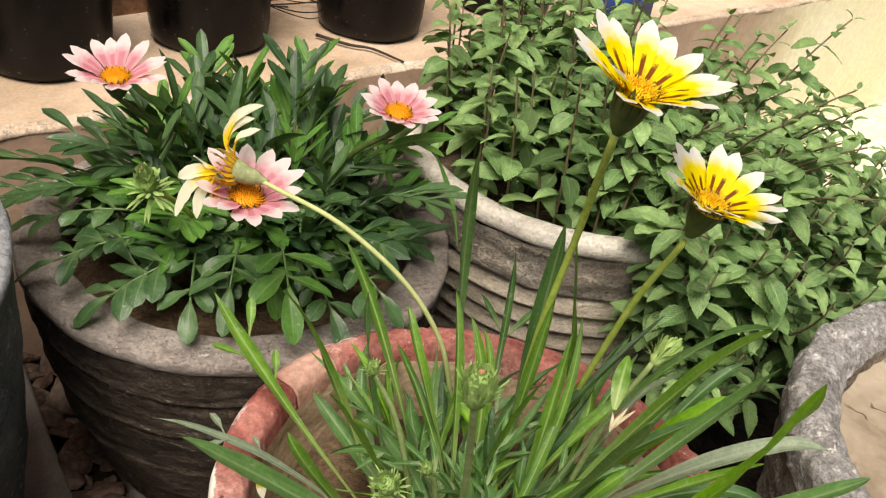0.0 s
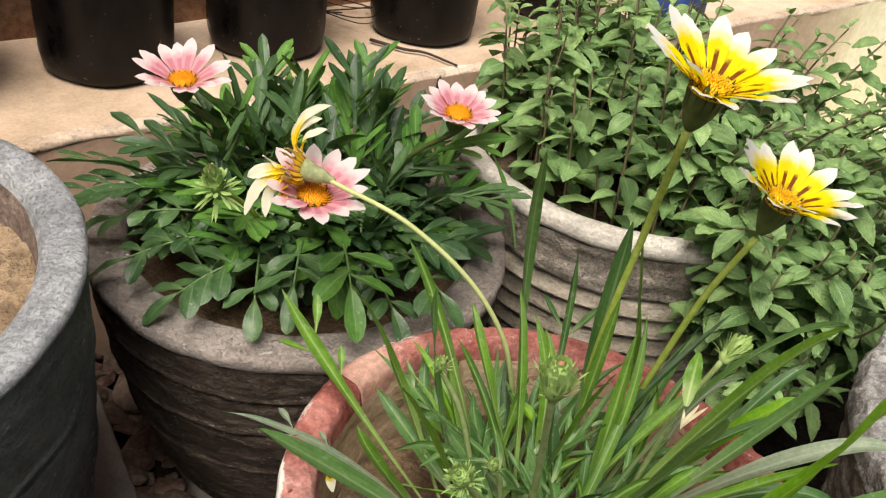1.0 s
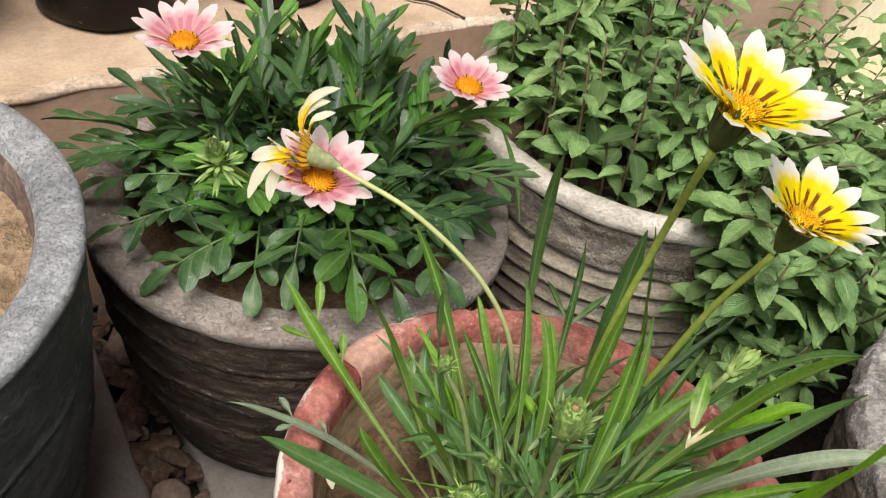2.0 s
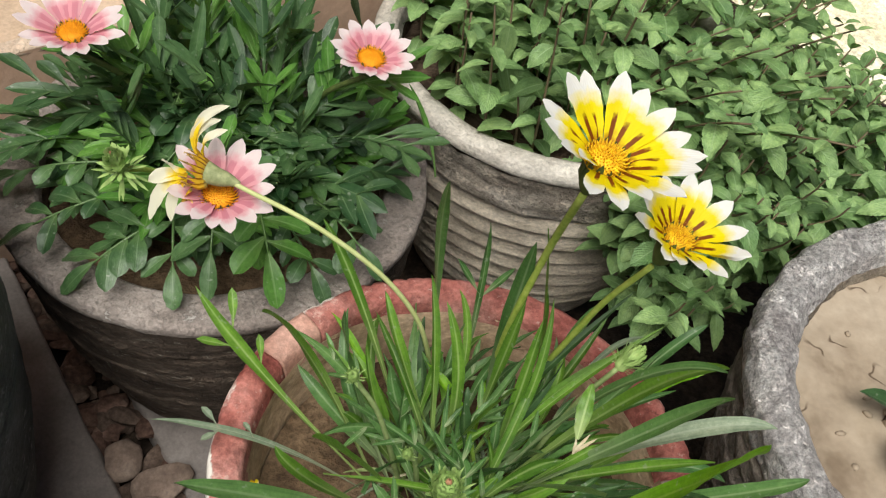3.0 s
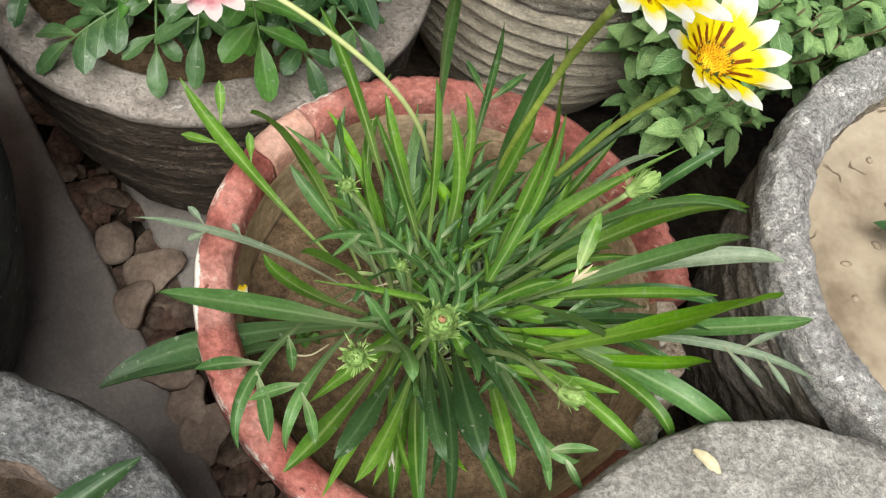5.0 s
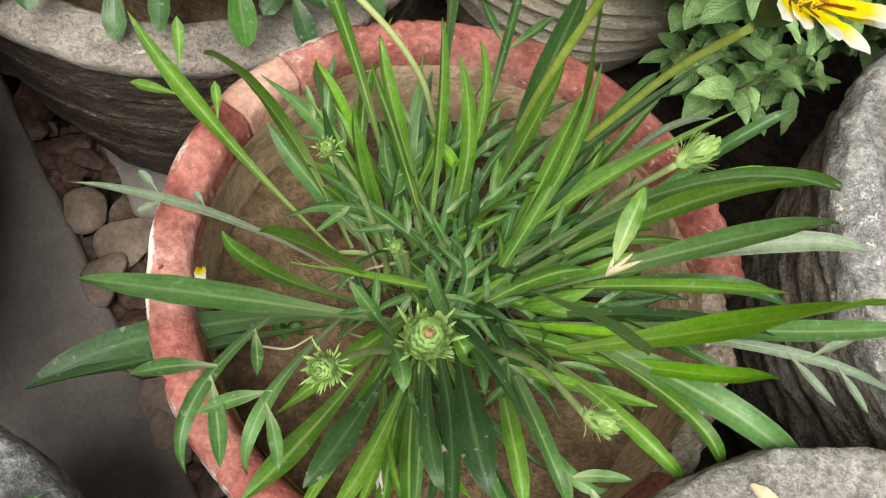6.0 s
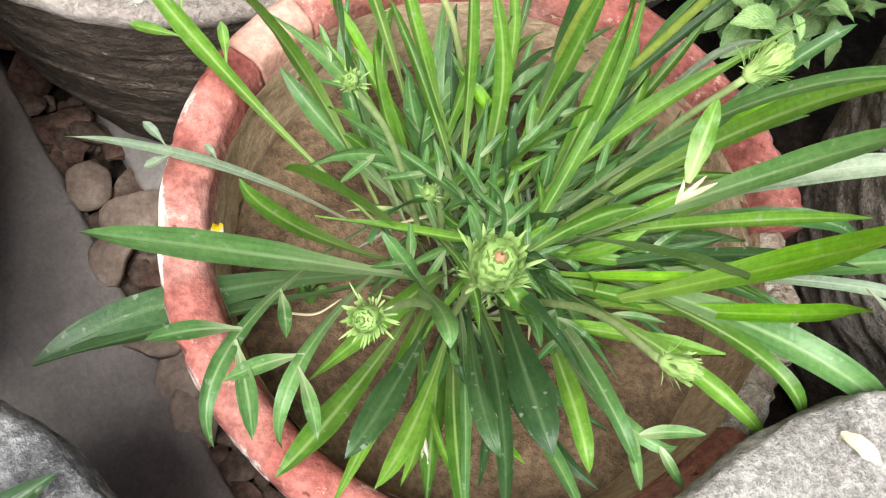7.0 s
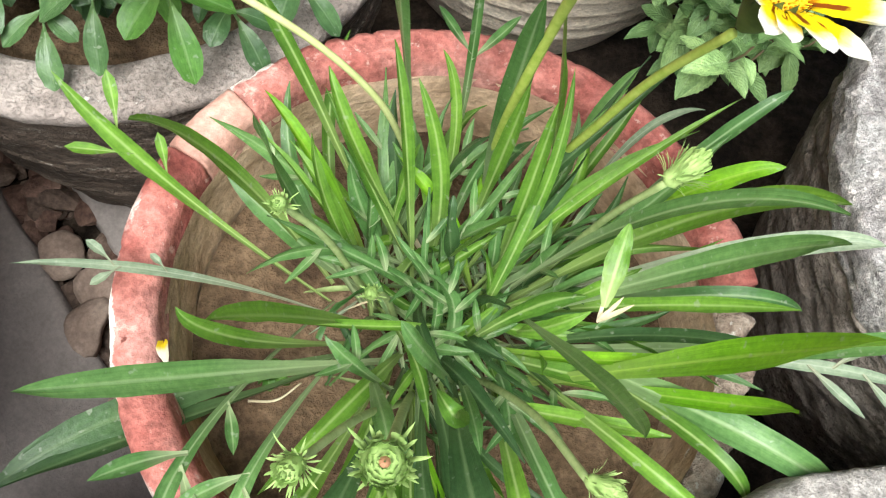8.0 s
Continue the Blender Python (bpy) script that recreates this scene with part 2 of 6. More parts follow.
CEMENT_RIM = cracked("pale_cement_rim", (0.22, 0.182, 0.162), (0.3, 0.255, 0.232), (0.37, 0.323, 0.298), (0.75, 0.71, 0.67), 9, 1.0, 0.85, 0.002, 0.645, 0.35, 0.45)
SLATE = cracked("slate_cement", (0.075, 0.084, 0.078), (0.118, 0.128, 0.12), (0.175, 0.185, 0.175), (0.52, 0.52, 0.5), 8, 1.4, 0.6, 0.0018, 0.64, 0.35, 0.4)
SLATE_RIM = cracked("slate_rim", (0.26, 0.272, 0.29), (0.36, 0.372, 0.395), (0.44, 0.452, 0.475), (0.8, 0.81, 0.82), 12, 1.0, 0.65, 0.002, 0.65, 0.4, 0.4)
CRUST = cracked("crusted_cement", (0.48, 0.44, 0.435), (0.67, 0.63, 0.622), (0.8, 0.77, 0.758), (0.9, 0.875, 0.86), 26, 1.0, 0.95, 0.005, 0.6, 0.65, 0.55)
PEBBLY = cracked("sandy_cement", (0.31, 0.286, 0.268), (0.4, 0.372, 0.35), (0.48, 0.452, 0.425), (0.56, 0.53, 0.5), 22, 1.0, 0.95, 0.002, 0.64, 0.35, 0.7)
INNER_TAN = cracked("silty_inner_wall", (0.25, 0.2, 0.15), (0.38, 0.315, 0.25), (0.48, 0.41, 0.335), (0.66, 0.61, 0.55), 20, 1.6, 0.95, 0.004, 0.66, 0.6, 0.6)
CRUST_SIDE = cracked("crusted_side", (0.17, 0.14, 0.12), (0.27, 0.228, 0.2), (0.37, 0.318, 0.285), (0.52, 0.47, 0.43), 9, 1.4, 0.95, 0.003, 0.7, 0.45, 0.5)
PEBBLY_DARK = cracked("dark_sandy_cement", (0.13, 0.128, 0.134), (0.2, 0.196, 0.2), (0.27, 0.266, 0.27), (0.78, 0.76, 0.74), 30, 1.0, 0.85, 0.002, 0.63, 0.3, 0.95)
PALEPOT = cracked("pale_grey_pot", (0.47, 0.4, 0.315), (0.61, 0.53, 0.43), (0.71, 0.625, 0.52), (0.79, 0.72, 0.63), 10, 2.4, 0.9, 0.002, 0.7, 0.3, 0.4)
PALERIM = cracked("pale_pot_rim", (0.5, 0.45, 0.39), (0.62, 0.57, 0.51), (0.72, 0.67, 0.6), (0.72, 0.68, 0.61), 12, 1.0, 0.9, 0.002, 0.7, 0.3, 0.3)
LIME = (0.76, 0.71, 0.65)


def terracotta():
    """Red clay with pale scuffs, pits, and a thin crust of lime on its outer edge."""
    n = Nodes("red_terracotta", 0.88, 0.2)
    big, mid, small = n.noise(13, 6, 0.65), n.noise(48, 6, 0.7, shift=2.0), n.noise(230, 4, 0.7, shift=4.0)
    col = n.ramp(big, [(0.37, (0.29, 0.085, 0.07)), (0.5, (0.4, 0.15, 0.125)), (0.63, (0.5, 0.25, 0.215))])
    col = n.mix(0.85, col, n.ramp(mid, [(0.38, (0.62, 0.6, 0.6)), (0.5, (1.0, 1.0, 1.0)), (0.62, (1.15, 1.25, 1.28))]), "MULTIPLY")
    col = n.mix(0.7, col, n.ramp(small, [(0.39, (0.68, 0.66, 0.66)), (0.61, (1.3, 1.3, 1.3))]), "MULTIPLY")
    scuff = n.ramp(n.noise(75, 5, 0.75, shift=9.0), [(0.6, (0, 0, 0)), (0.66, (0.6, 0.6, 0.6))])
    col = n.mix(scuff, col, (0.62, 0.43, 0.37))
    pit = n.ramp(n.noise(120, 3, 0.6, shift=13.0), [(0.27, (1, 1, 1)), (0.32, (0, 0, 0))])
    col = n.mix(pit, col, (0.15, 0.05, 0.04))
    sep = n.t.nodes.new("ShaderNodeSeparateXYZ")
    n.link(n.coord.outputs["Object"], sep.inputs[0])
    rad = n.math("SQRT", n.math("ADD", n.math("MULTIPLY", sep.outputs[0], sep.outputs[0]), n.math("MULTIPLY", sep.outputs[1], sep.outputs[1])))
    ragged = n.math("ADD", n.math("MULTIPLY", n.math("SUBTRACT", mid, 0.5), 0.012), n.math("MULTIPLY", n.math("SUBTRACT", big, 0.5), 0.022))
    edge = n.math("ADD", rad, ragged)
    line = n.ramp(n.math("MULTIPLY", n.math("SUBTRACT", edge, 0.15), 60.0), [(0.42, (0, 0, 0)), (0.5, (1, 1, 1))])
    patchy = n.ramp(n.noise(30, 5, 0.7, shift=21.0), [(0.42, (0, 0, 0)), (0.54, (1, 1, 1))])
    top = n.ramp(n.math("MULTIPLY", sep.outputs[2], 3.0), [(0.70, (0, 0, 0)), (0.735, (1, 1, 1))])
    lime = n.mix(1.0, n.mix(1.0, line, patchy, "MULTIPLY"), top, "MULTIPLY")
    col = n.mix(lime, col, LIME)
    nor = n.bump(big, 0.4, 0.004)
    nor = n.bump(mid, 0.7, 0.003, nor)
    nor = n.bump(lime, 0.6, 0.0015, nor)
    return n.done(col, n.bump(small, 0.6, 0.0014, nor))


BAND = cracked("stained_band", (0.29, 0.24, 0.198), (0.46, 0.4, 0.338), (0.6, 0.535, 0.465), (0.7, 0.65, 0.58), 14, 1.4, 0.9, 0.004, 0.66, 0.6, 0.6)
INNER = mineral("soil_stained_wall", (0.13, 0.09, 0.075), (0.21, 0.155, 0.13), (0.3, 0.235, 0.2), 20, 180, 0.95, 0.9, 0.004)
TERRACOTTA = terracotta()
CLAYSIDE = mineral("clay_side", (0.2, 0.085, 0.055), (0.3, 0.13, 0.085), (0.38, 0.19, 0.13), 16, 160, 0.9, 0.5, 0.002)
CLAYIN = mineral("mud_lined_clay", (0.38, 0.255, 0.165), (0.52, 0.37, 0.25), (0.62, 0.465, 0.33), 18, 150, 0.9, 0.7, 0.0025, (1, 1, 1.3), grainy=0.5)
CHIP = mineral("broken_clay", (0.4, 0.19, 0.145), (0.5, 0.27, 0.212), (0.58, 0.36, 0.295), 16, 200, 0.92, 0.5, 0.002, grainy=0.5)
CRUMB = mineral("crumbled_mortar", (0.3, 0.22, 0.17), (0.45, 0.36, 0.29), (0.58, 0.5, 0.42), 60, 260, 0.95, 1.0, 0.004, speck=(0.7, 0.66, 0.6), speck_at=0.66)
SOIL = mineral("brown_soil", (0.075, 0.046, 0.028), (0.135, 0.088, 0.052), (0.215, 0.145, 0.09), 22, 200, 0.95, 0.9, 0.004)
SOIL_DARK = mineral("dark_soil", (0.05, 0.034, 0.024), (0.09, 0.062, 0.042), (0.15, 0.105, 0.075), 26, 220, 0.95, 0.9, 0.004)


def silt():
    """Smooth dried silt with damp stains, a few thin cracks and crumbs."""
    n = Nodes("dry_silt", 0.95, 0.15)
    damp, fine_ = n.noise(9, 5, 0.6), n.noise(150, 5, 0.65, shift=3.0)
    col = n.ramp(damp, [(0.38, (0.2, 0.15, 0.105)), (0.47, (0.33, 0.262, 0.193)), (0.62, (0.44, 0.362, 0.278))])
    col = n.mix(0.4, col, n.ramp(fine_, [(0.3, (0.75, 0.75, 0.75)), (0.7, (1.15, 1.15, 1.15))]), "MULTIPLY")
    wander = n.math("ABSOLUTE", n.math("SUBTRACT", n.noise(15, 3, 0.5, shift=7.0), 0.5))
    few = n.ramp(n.noise(24, 2, 0.5, shift=12.0), [(0.54, (0, 0, 0)), (0.6, (0.9, 0.9, 0.9))])
    crack = n.mix(1.0, n.ramp(wander, [(0.004, (1, 1, 1)), (0.013, (0, 0, 0))]), few, "MULTIPLY")
    col = n.mix(crack, col, (0.09, 0.06, 0.04))
    nor = n.bump(damp, 0.4, 0.003)
    nor = n.bump(crack, -0.8, 0.003, nor)
    return n.done(col, n.bump(fine_, 0.35, 0.001, nor))


SAND = silt()
LUMPY = mineral("lumpy_soil", (0.2, 0.135, 0.085), (0.33, 0.235, 0.15), (0.45, 0.34, 0.23), 24, 130, 0.95, 1.0, 0.006)


def dusty_plastic():
    """Black plastic with a dull shine, dried splashes and dust."""
    n = Nodes("black_plastic", 0.3, 0.22)
    smear = n.noise(14, 5, 0.65, (1, 1, 0.5))
    spot = n.ramp(n.noise(170, 3, 0.6, shift=4.0), [(0.68, (0, 0, 0)), (0.73, (1, 1, 1))])
    col = n.ramp(smear, [(0.4, (0.003, 0.0025, 0.0025)), (0.62, (0.011, 0.008, 0.007))])
    col = n.mix(spot, col, (0.1, 0.08, 0.07))
    return n.done(col, n.bump(smear, 0.3, 0.003), n.ramp(smear, [(0.38, (0.22, 0.22, 0.22)), (0.62, (0.55, 0.55, 0.55))]))


BLACK = dusty_plastic()
WIRE = plain("dark_twig", (0.02, 0.014, 0.01), (0.05, 0.035, 0.025), 90, 0.7)
BLUE = plain("blue_plastic", (0.02, 0.05, 0.2), (0.03, 0.08, 0.28), 30, 0.4)

LEAF = leaf_material("gazania_leaf", (0.058, 0.145, 0.02), (0.165, 0.33, 0.042), (0.5, 0.64, 0.25), (0.36, 0.46, 0.17), 0.36, 0.1, thin=0.27)
LEAF_BRIGHT = leaf_material("bright_leaf", (0.15, 0.37, 0.014), (0.25, 0.53, 0.025), (0.46, 0.66, 0.12), (0.34, 0.42, 0.14), 0.42, 0.08, thin=0.42)
LEAF_BLUE = leaf_material("bluish_leaf", (0.048, 0.125, 0.036), (0.125, 0.25, 0.078), (0.4, 0.52, 0.27), (0.38, 0.44, 0.25), 0.36, 0.09)
LEAF_PALE = leaf_material("pale_leaf", (0.19, 0.25, 0.17), (0.27, 0.33, 0.24), (0.42, 0.47, 0.36), (0.3, 0.3, 0.2), 0.6)
# Darkest leaf green, used mostly on the plant's -y side.
LEAF_DARK = leaf_material("dark_leaf", (0.022, 0.055, 0.02), (0.045, 0.098, 0.034), (0.15, 0.23, 0.1), (0.12, 0.18, 0.07), 0.42, thin=0.12)
LEAF_PINK = leaf_material("broad_leaf", (0.02, 0.056, 0.022), (0.075, 0.148, 0.056), (0.16, 0.24, 0.12), (0.09, 0.16, 0.055), 0.32, 0.05, 0.0, 0.35, thin=0.1)
LEAF_LIGHT = leaf_material("young_leaf", (0.06, 0.175, 0.03), (0.135, 0.3, 0.06), (0.28, 0.45, 0.17), (0.14, 0.25, 0.07), 0.36, 0.07)
MINT = leaf_material("mint_leaf", (0.1, 0.2, 0.07), (0.29, 0.44, 0.175), (0.36, 0.5, 0.25), (0.16, 0.27, 0.1), 0.45, 0.04, 0.25, 0.12, 0.004, 0.16)
STEM = plain("green_stem", (0.27, 0.38, 0.05), (0.45, 0.53, 0.12), 220, 0.55)
STEM_PALE = plain("pale_stem", (0.42, 0.47, 0.17), (0.56, 0.6, 0.28), 120, 0.6)
STEM_BUD = plain("bud_stem", (0.2, 0.28, 0.09), (0.34, 0.42, 0.18), 200, 0.65)
STEM_MINT = plain("mint_stem", (0.11, 0.075, 0.045), (0.2, 0.16, 0.09), 60, 0.6)
BUD = plain("green_bud", (0.21, 0.34, 0.085), (0.38, 0.51, 0.18), 160, 0.7)
BUDTIP = plain("bud_tip", (0.45, 0.2, 0.12), (0.6, 0.36, 0.2), 130, 0.6)
CALYX_PALE = plain("pale_calyx", (0.2, 0.23, 0.1), (0.38, 0.4, 0.2), 300, 0.65)
CALYX = plain("dark_calyx", (0.05, 0.075, 0.02), (0.12, 0.16, 0.04), 120, 0.6)
YELLOW = petal_material("yellow_petal", (0.94, 0.93, 0.9), (0.95, 0.78, 0.006), (0.24, 0.06, 0.004), (0.5, 0.2, 0.004), 0.66, 0.4, 0.19)
YELLOW_WILT = petal_material("wilted_petal", (0.9, 0.87, 0.68), (0.9, 0.68, 0.02), (0.42, 0.2, 0.02), (0.75, 0.52, 0.02), 0.42, 0.1, 0.1)
WITHERED = petal_material("withered_ray", (0.76, 0.55, 0.2), (0.68, 0.42, 0.03), (0.26, 0.1, 0.02), (0.38, 0.3, 0.08), 0.7, 0.9, 0.14)
PINK = petal_material("pink_petal", (0.93, 0.79, 0.8), (0.84, 0.4, 0.46), (0.72, 0.27, 0.34), (0.13, 0.01, 0.008), 0.62, 0.5, 0.3)
DISC = plain("yellow_disc", (0.62, 0.28, 0.005), (0.93, 0.66, 0.012), 300, 0.7, 0.3)
DISC_ORANGE = plain("orange_disc", (0.72, 0.28, 0.004), (0.85, 0.42, 0.01), 400, 0.7, 0.3)
DRY = plain("dry_leaf", (0.42, 0.34, 0.2), (0.66, 0.6, 0.42), 90, 0.8)
WHITE_DRY = plain("withered_flower", (0.34, 0.33, 0.25), (0.52, 0.5, 0.42), 90, 0.8)


# ---- helpers for meshes ----
def part(name, bm, material, parent=None, label="", smooth=True):
    """Links a bmesh as one mesh object under a thing."""
    me = bpy.data.meshes.new(name)
    bm.normal_update()
    bm.to_mesh(me)
    bm.free()
    for p in me.polygons:
        p.use_smooth = smooth
    for m in material if isinstance(material, (list, tuple)) else (material,):
        me.materials.append(m)
    ob = new(name, me)
    ob.parent = parent
    return tagged(ob, label)


def share(name, mesh, parent, m):
    """One more object on a mesh that is there already."""
    ob = new(name, mesh)
    ob.parent = parent
    ob.matrix_basis = m
    return ob


def thing(name, m, label, category, group="", kind=""):
    ob = new(name)
    ob.empty_display_size = 0.05
    ob.matrix_basis = m
    return tagged(ob, label, category, group, kind)


def rough_noise(p, scale, seed):
    return noise.noise(Vector(p) * scale + Vector((seed * 7.3, seed * 3.1, seed * 5.7)))


def shelf(x):
    """Turns a smooth wave into flat steps with short risers."""
    k = math.floor(x)
    f = x - k
    return k + (0 if f < 0.4 else 1 if f > 0.6 else (f - 0.4) / 0.2)


def lathe(bm, profile, segs=72, wobble=0.0, grain=0.0, seed=1, mats=None, flow=14.0, peel=0.0, grooves=(), crust=0.0):
    """Turns a profile of (radius, height) round the z axis, with uneven walls, peeling layers, grooves or crust."""
    rows = []
    for r, z in profile:
        ring = []
        for i in range(segs):
            a = 2 * math.pi * i / segs
            d = Vector((math.cos(a), math.sin(a), 0))
            k = wobble * rough_noise((d.x, d.y, z * 2), 1.3, seed) + grain * rough_noise((d.x * r, d.y * r, z * 2.2), flow * 3, seed + 1)
            k += grain * 0.6 * rough_noise((d.x * r, d.y * r, z * 3.0), flow * 8, seed + 2)
            if peel:
                w = rough_noise((d.x * 1.2, d.y * 1.2, z * 16), 2.6, seed + 7) + 0.5 * rough_noise((d.x * 2.5, d.y * 2.5, z * 30), 3.4, seed + 8) + 0.25 * rough_noise((d.x * 8, d.y * 8, z * 60), 3.0, seed + 9)
                k += peel * shelf(w * 3.2) + peel * 0.5 * rough_noise((d.x * r, d.y * r, z * 2.5), 120, seed + 10)
            for gz, slope, turn, deep in grooves:
                zc = gz + slope * math.sin(a + turn) + 0.005 * rough_noise((d.x, d.y, gz * 9), 3.5, seed + 11)
                q = (z - zc) / 0.0022
                if abs(q) < 4:
                    k -= deep * math.exp(-q * q) * (0.6 + 0.8 * max(0, 0.4 + rough_noise((d.x, d.y, gz), 4, seed + 12)))
                    if 0 < q < 4:
                        k += deep * 0.35 * math.exp(-(q - 1.8) ** 2)
            if crust:
                c = rough_noise((d.x * r, d.y * r, z), 55, seed + 13) + 0.7 * rough_noise((d.x * r, d.y * r, z), 130, seed + 14)
                k += crust * c
            if r < 1e-5:
                k = 0
            dz = (wobble * 0.6) * rough_noise((d.x, d.y, 5.0), 1.1, seed + 4) * min(1, r * 10)
            ring.append(bm.verts.new(d * (r + k) + Vector((0, 0, z + dz + (grain * 0.5 + crust * 0.7) * rough_noise((d.x * r, d.y * r, z), flow * 4, seed + 6) + crust * 0.5 * rough_noise((d.x * r, d.y * r, z), 150, seed + 15)))))
        rows.append(ring)
    for j in range(len(rows) - 1):
        for i in range(segs):
            f = bm.faces.new((rows[j][i], rows[j][(i + 1) % segs], rows[j + 1][(i + 1) % segs], rows[j + 1][i]))
            if mats:
                f.material_index = mats[j]
    return rows


def fine(profile, step):
    """Adds points to a profile, so that no stretch is longer than step."""
    out = [profile[0]]
    for (r0, z0), (r1, z1) in zip(profile, profile[1:]):
        n = max(1, round(math.hypot(r1 - r0, z1 - z0) / step))
        out += [(r0 + (r1 - r0) * k / n, z0 + (z1 - z0) * k / n) for k in range(1, n + 1)]
    return out


def soil_disc(r, z, lumps, seed, dome=0.0, rings=22, segs=64):
    """An uneven fill of soil, as wide as r."""
    bm = bmesh.new()
    rows = []
    for j in range(rings + 1):
        q = r * j / rings
        ring = []
        for i in range(segs if j else 1):
            a = 2 * math.pi * i / segs
            p = Vector((q * math.cos(a), q * math.sin(a), 0))
            h = lumps * (rough_noise(p, 18, seed) + 0.6 * rough_noise(p, 45, seed + 1) + 0.35 * rough_noise(p, 110, seed + 2)) + dome * (1 - (q / r) ** 2)
            p.z = z + h
            ring.append(bm.verts.new(p))
        rows.append(ring)
    for i in range(segs):
        bm.faces.new((rows[0][0], rows[1][i], rows[1][(i + 1) % segs]))
    for j in range(1, rings):
        for i in range(segs):
            bm.faces.new((rows[j][i], rows[j + 1][i], rows[j + 1][(i + 1) % segs], rows[j][(i + 1) % segs]))
    return bm


def bez(p0, p1, p2, t):
    return p0 * ((1 - t) ** 2) + p1 * (2 * t * (1 - t)) + p2 * (t * t)


def bez_d(p0, p1, p2, t):
    return ((p1 - p0) * (2 * (1 - t)) + (p2 - p1) * (2 * t)).normalized()


def blade(bm, p0, p1, p2, width, shape, along=14, fold=0.18, twist=0.0, wave=0.0, seed=0, side=None, turn=0.0):
    """A leaf or petal along a curve. shape(v) gives its half width from 0 to 1; fold lifts its edges."""
    uv = bm.loops.layers.uv.verify()
    p0, p1, p2 = Vector(p0), Vector(p1), Vector(p2)
    cols = (-1.0, -0.5, 0.0, 0.5, 1.0)
    rows = []
    for j in range(along + 1):
        v = j / along
        c, d = bez(p0, p1, p2, v), bez_d(p0, p1, p2, v)
        s = Vector(side) if side is not None else d.cross(Vector((0, 0, 1)))
        if s.length < 0.02:
            s = Vector((1, 0, 0))
        s = (s - d * s.dot(d)).normalized()
        s.rotate(Matrix.Rotation(turn + twist * v, 3, d))
        up = s.cross(d)
        w = 0.5 * width * shape(v) * (1 + 0.09 * rough_noise((v * 11, seed * 0.37, 0), 1.0, 5) + 0.05 * rough_noise((v * 31, seed * 0.37, 2), 1.0, 6))
        row = []
        for u in cols:
            k = wave * rough_noise((v * 4, u, seed), 1.5, seed % 17)
            row.append(bm.verts.new(c + s * (u * w * (1 - 0.25 * fold)) + up * (abs(u) * w * 2 * fold * 0.6 + k * abs(u))))
        rows.append(row)
    for j in range(along):
        for i in range(4):
            f = bm.faces.new((rows[j][i], rows[j][i + 1], rows[j + 1][i + 1], rows[j + 1][i]))
            for loop, (a, b) in zip(f.loops, ((i, j), (i + 1, j), (i + 1, j + 1), (i, j + 1))):
                loop[uv].uv = (a / 4, b / along)
    return rows


def strap(v):
    """A gazania leaf: a narrow stalk, widest past the middle, a pointed tip."""
    if v < 0.62:
        return 0.17 + 0.83 * (v / 0.62) ** 2.0
    return max(0.03, (1 - ((v - 0.62) / 0.38) ** 2.1))


def long_strap(v):
    """A lance-shaped leaf on a long narrow stalk, widest past its middle, with a pointed tip."""
    if v < 0.18:
        return 0.26 + 0.06 * v / 0.18
    if v < 0.6:
        return 0.32 + 0.68 * math.sin((v - 0.18) / 0.42 * math.pi / 2) ** 1.15
    q = (v - 0.6) / 0.4
    return max(0.02, 1 - 0.55 * q ** 1.7 - 0.45 * q ** 4)


def spoon(v):
    """A broad, blunt leaf on a narrow stalk."""
    if v < 0.4:
        return 0.14 + 0.2 * (v / 0.4) ** 2
    q = (v - 0.4) / 0.6
    return max(0.04, 0.34 + 0.66 * math.sin(min(1, q * 1.75) * math.pi / 2) if q < 0.57 else math.sqrt(max(0, 1 - ((q - 0.57) / 0.43) ** 2.4)))


def leaflet(v):
    """A small blunt leaf, widest past its middle."""
    if v < 0.62:
        return 0.12 + 0.88 * math.sin(v / 0.62 * math.pi / 2) ** 1.5
    return max(0.06, math.sqrt(max(0.0, 1 - ((v - 0.62) / 0.38) ** 2.3)))


def oval(v):
    return max(0.03, math.sin(math.pi * min(1, v * 0.93 + 0.05)) ** 0.75)


def petal_shape(v):
    if v < 0.6:
        return 0.38 + 0.62 * math.sin(v / 0.6 * math.pi / 2)
    return max(0.04, (1 - ((v - 0.6) / 0.4) ** 2.6) ** 0.85)


def tube(bm, pts, r0, r1, sides=8):
    """A round stem through points, from radius r0 to r1, closed at both ends."""
    rings = []
    for k, p in enumerate(pts):
        p = Vector(p)
        d = (Vector(pts[min(k + 1, len(pts) - 1)]) - Vector(pts[max(k - 1, 0)])).normalized()
        s = d.cross(Vector((0.31, 0.9, 0.2))).normalized()
        o = d.cross(s)
        r = r0 + (r1 - r0) * k / (len(pts) - 1)
        rings.append([bm.verts.new(p + (s * math.cos(a) + o * math.sin(a)) * r) for a in (2 * math.pi * i / sides for i in range(sides))])
    for a, b in zip(rings, rings[1:]):
        for i in range(sides):
            bm.faces.new((a[i], a[(i + 1) % sides], b[(i + 1) % sides], b[i]))
    bm.faces.new(rings[0][::-1])
    bm.faces.new(rings[-1])


def curve_pts(p0, p1, p2, n=16):
    return [bez(Vector(p0), Vector(p1), Vector(p2), k / n) for k in range(n + 1)]


def facing(centre, normal, spin=0.0):
    """A pose whose z axis is the normal."""
    q = Vector(normal).to_track_quat("Z", "Y")
    return Matrix.Translation(centre) @ q.to_matrix().to_4x4() @ Matrix.Rotation(spin, 4, "Z")


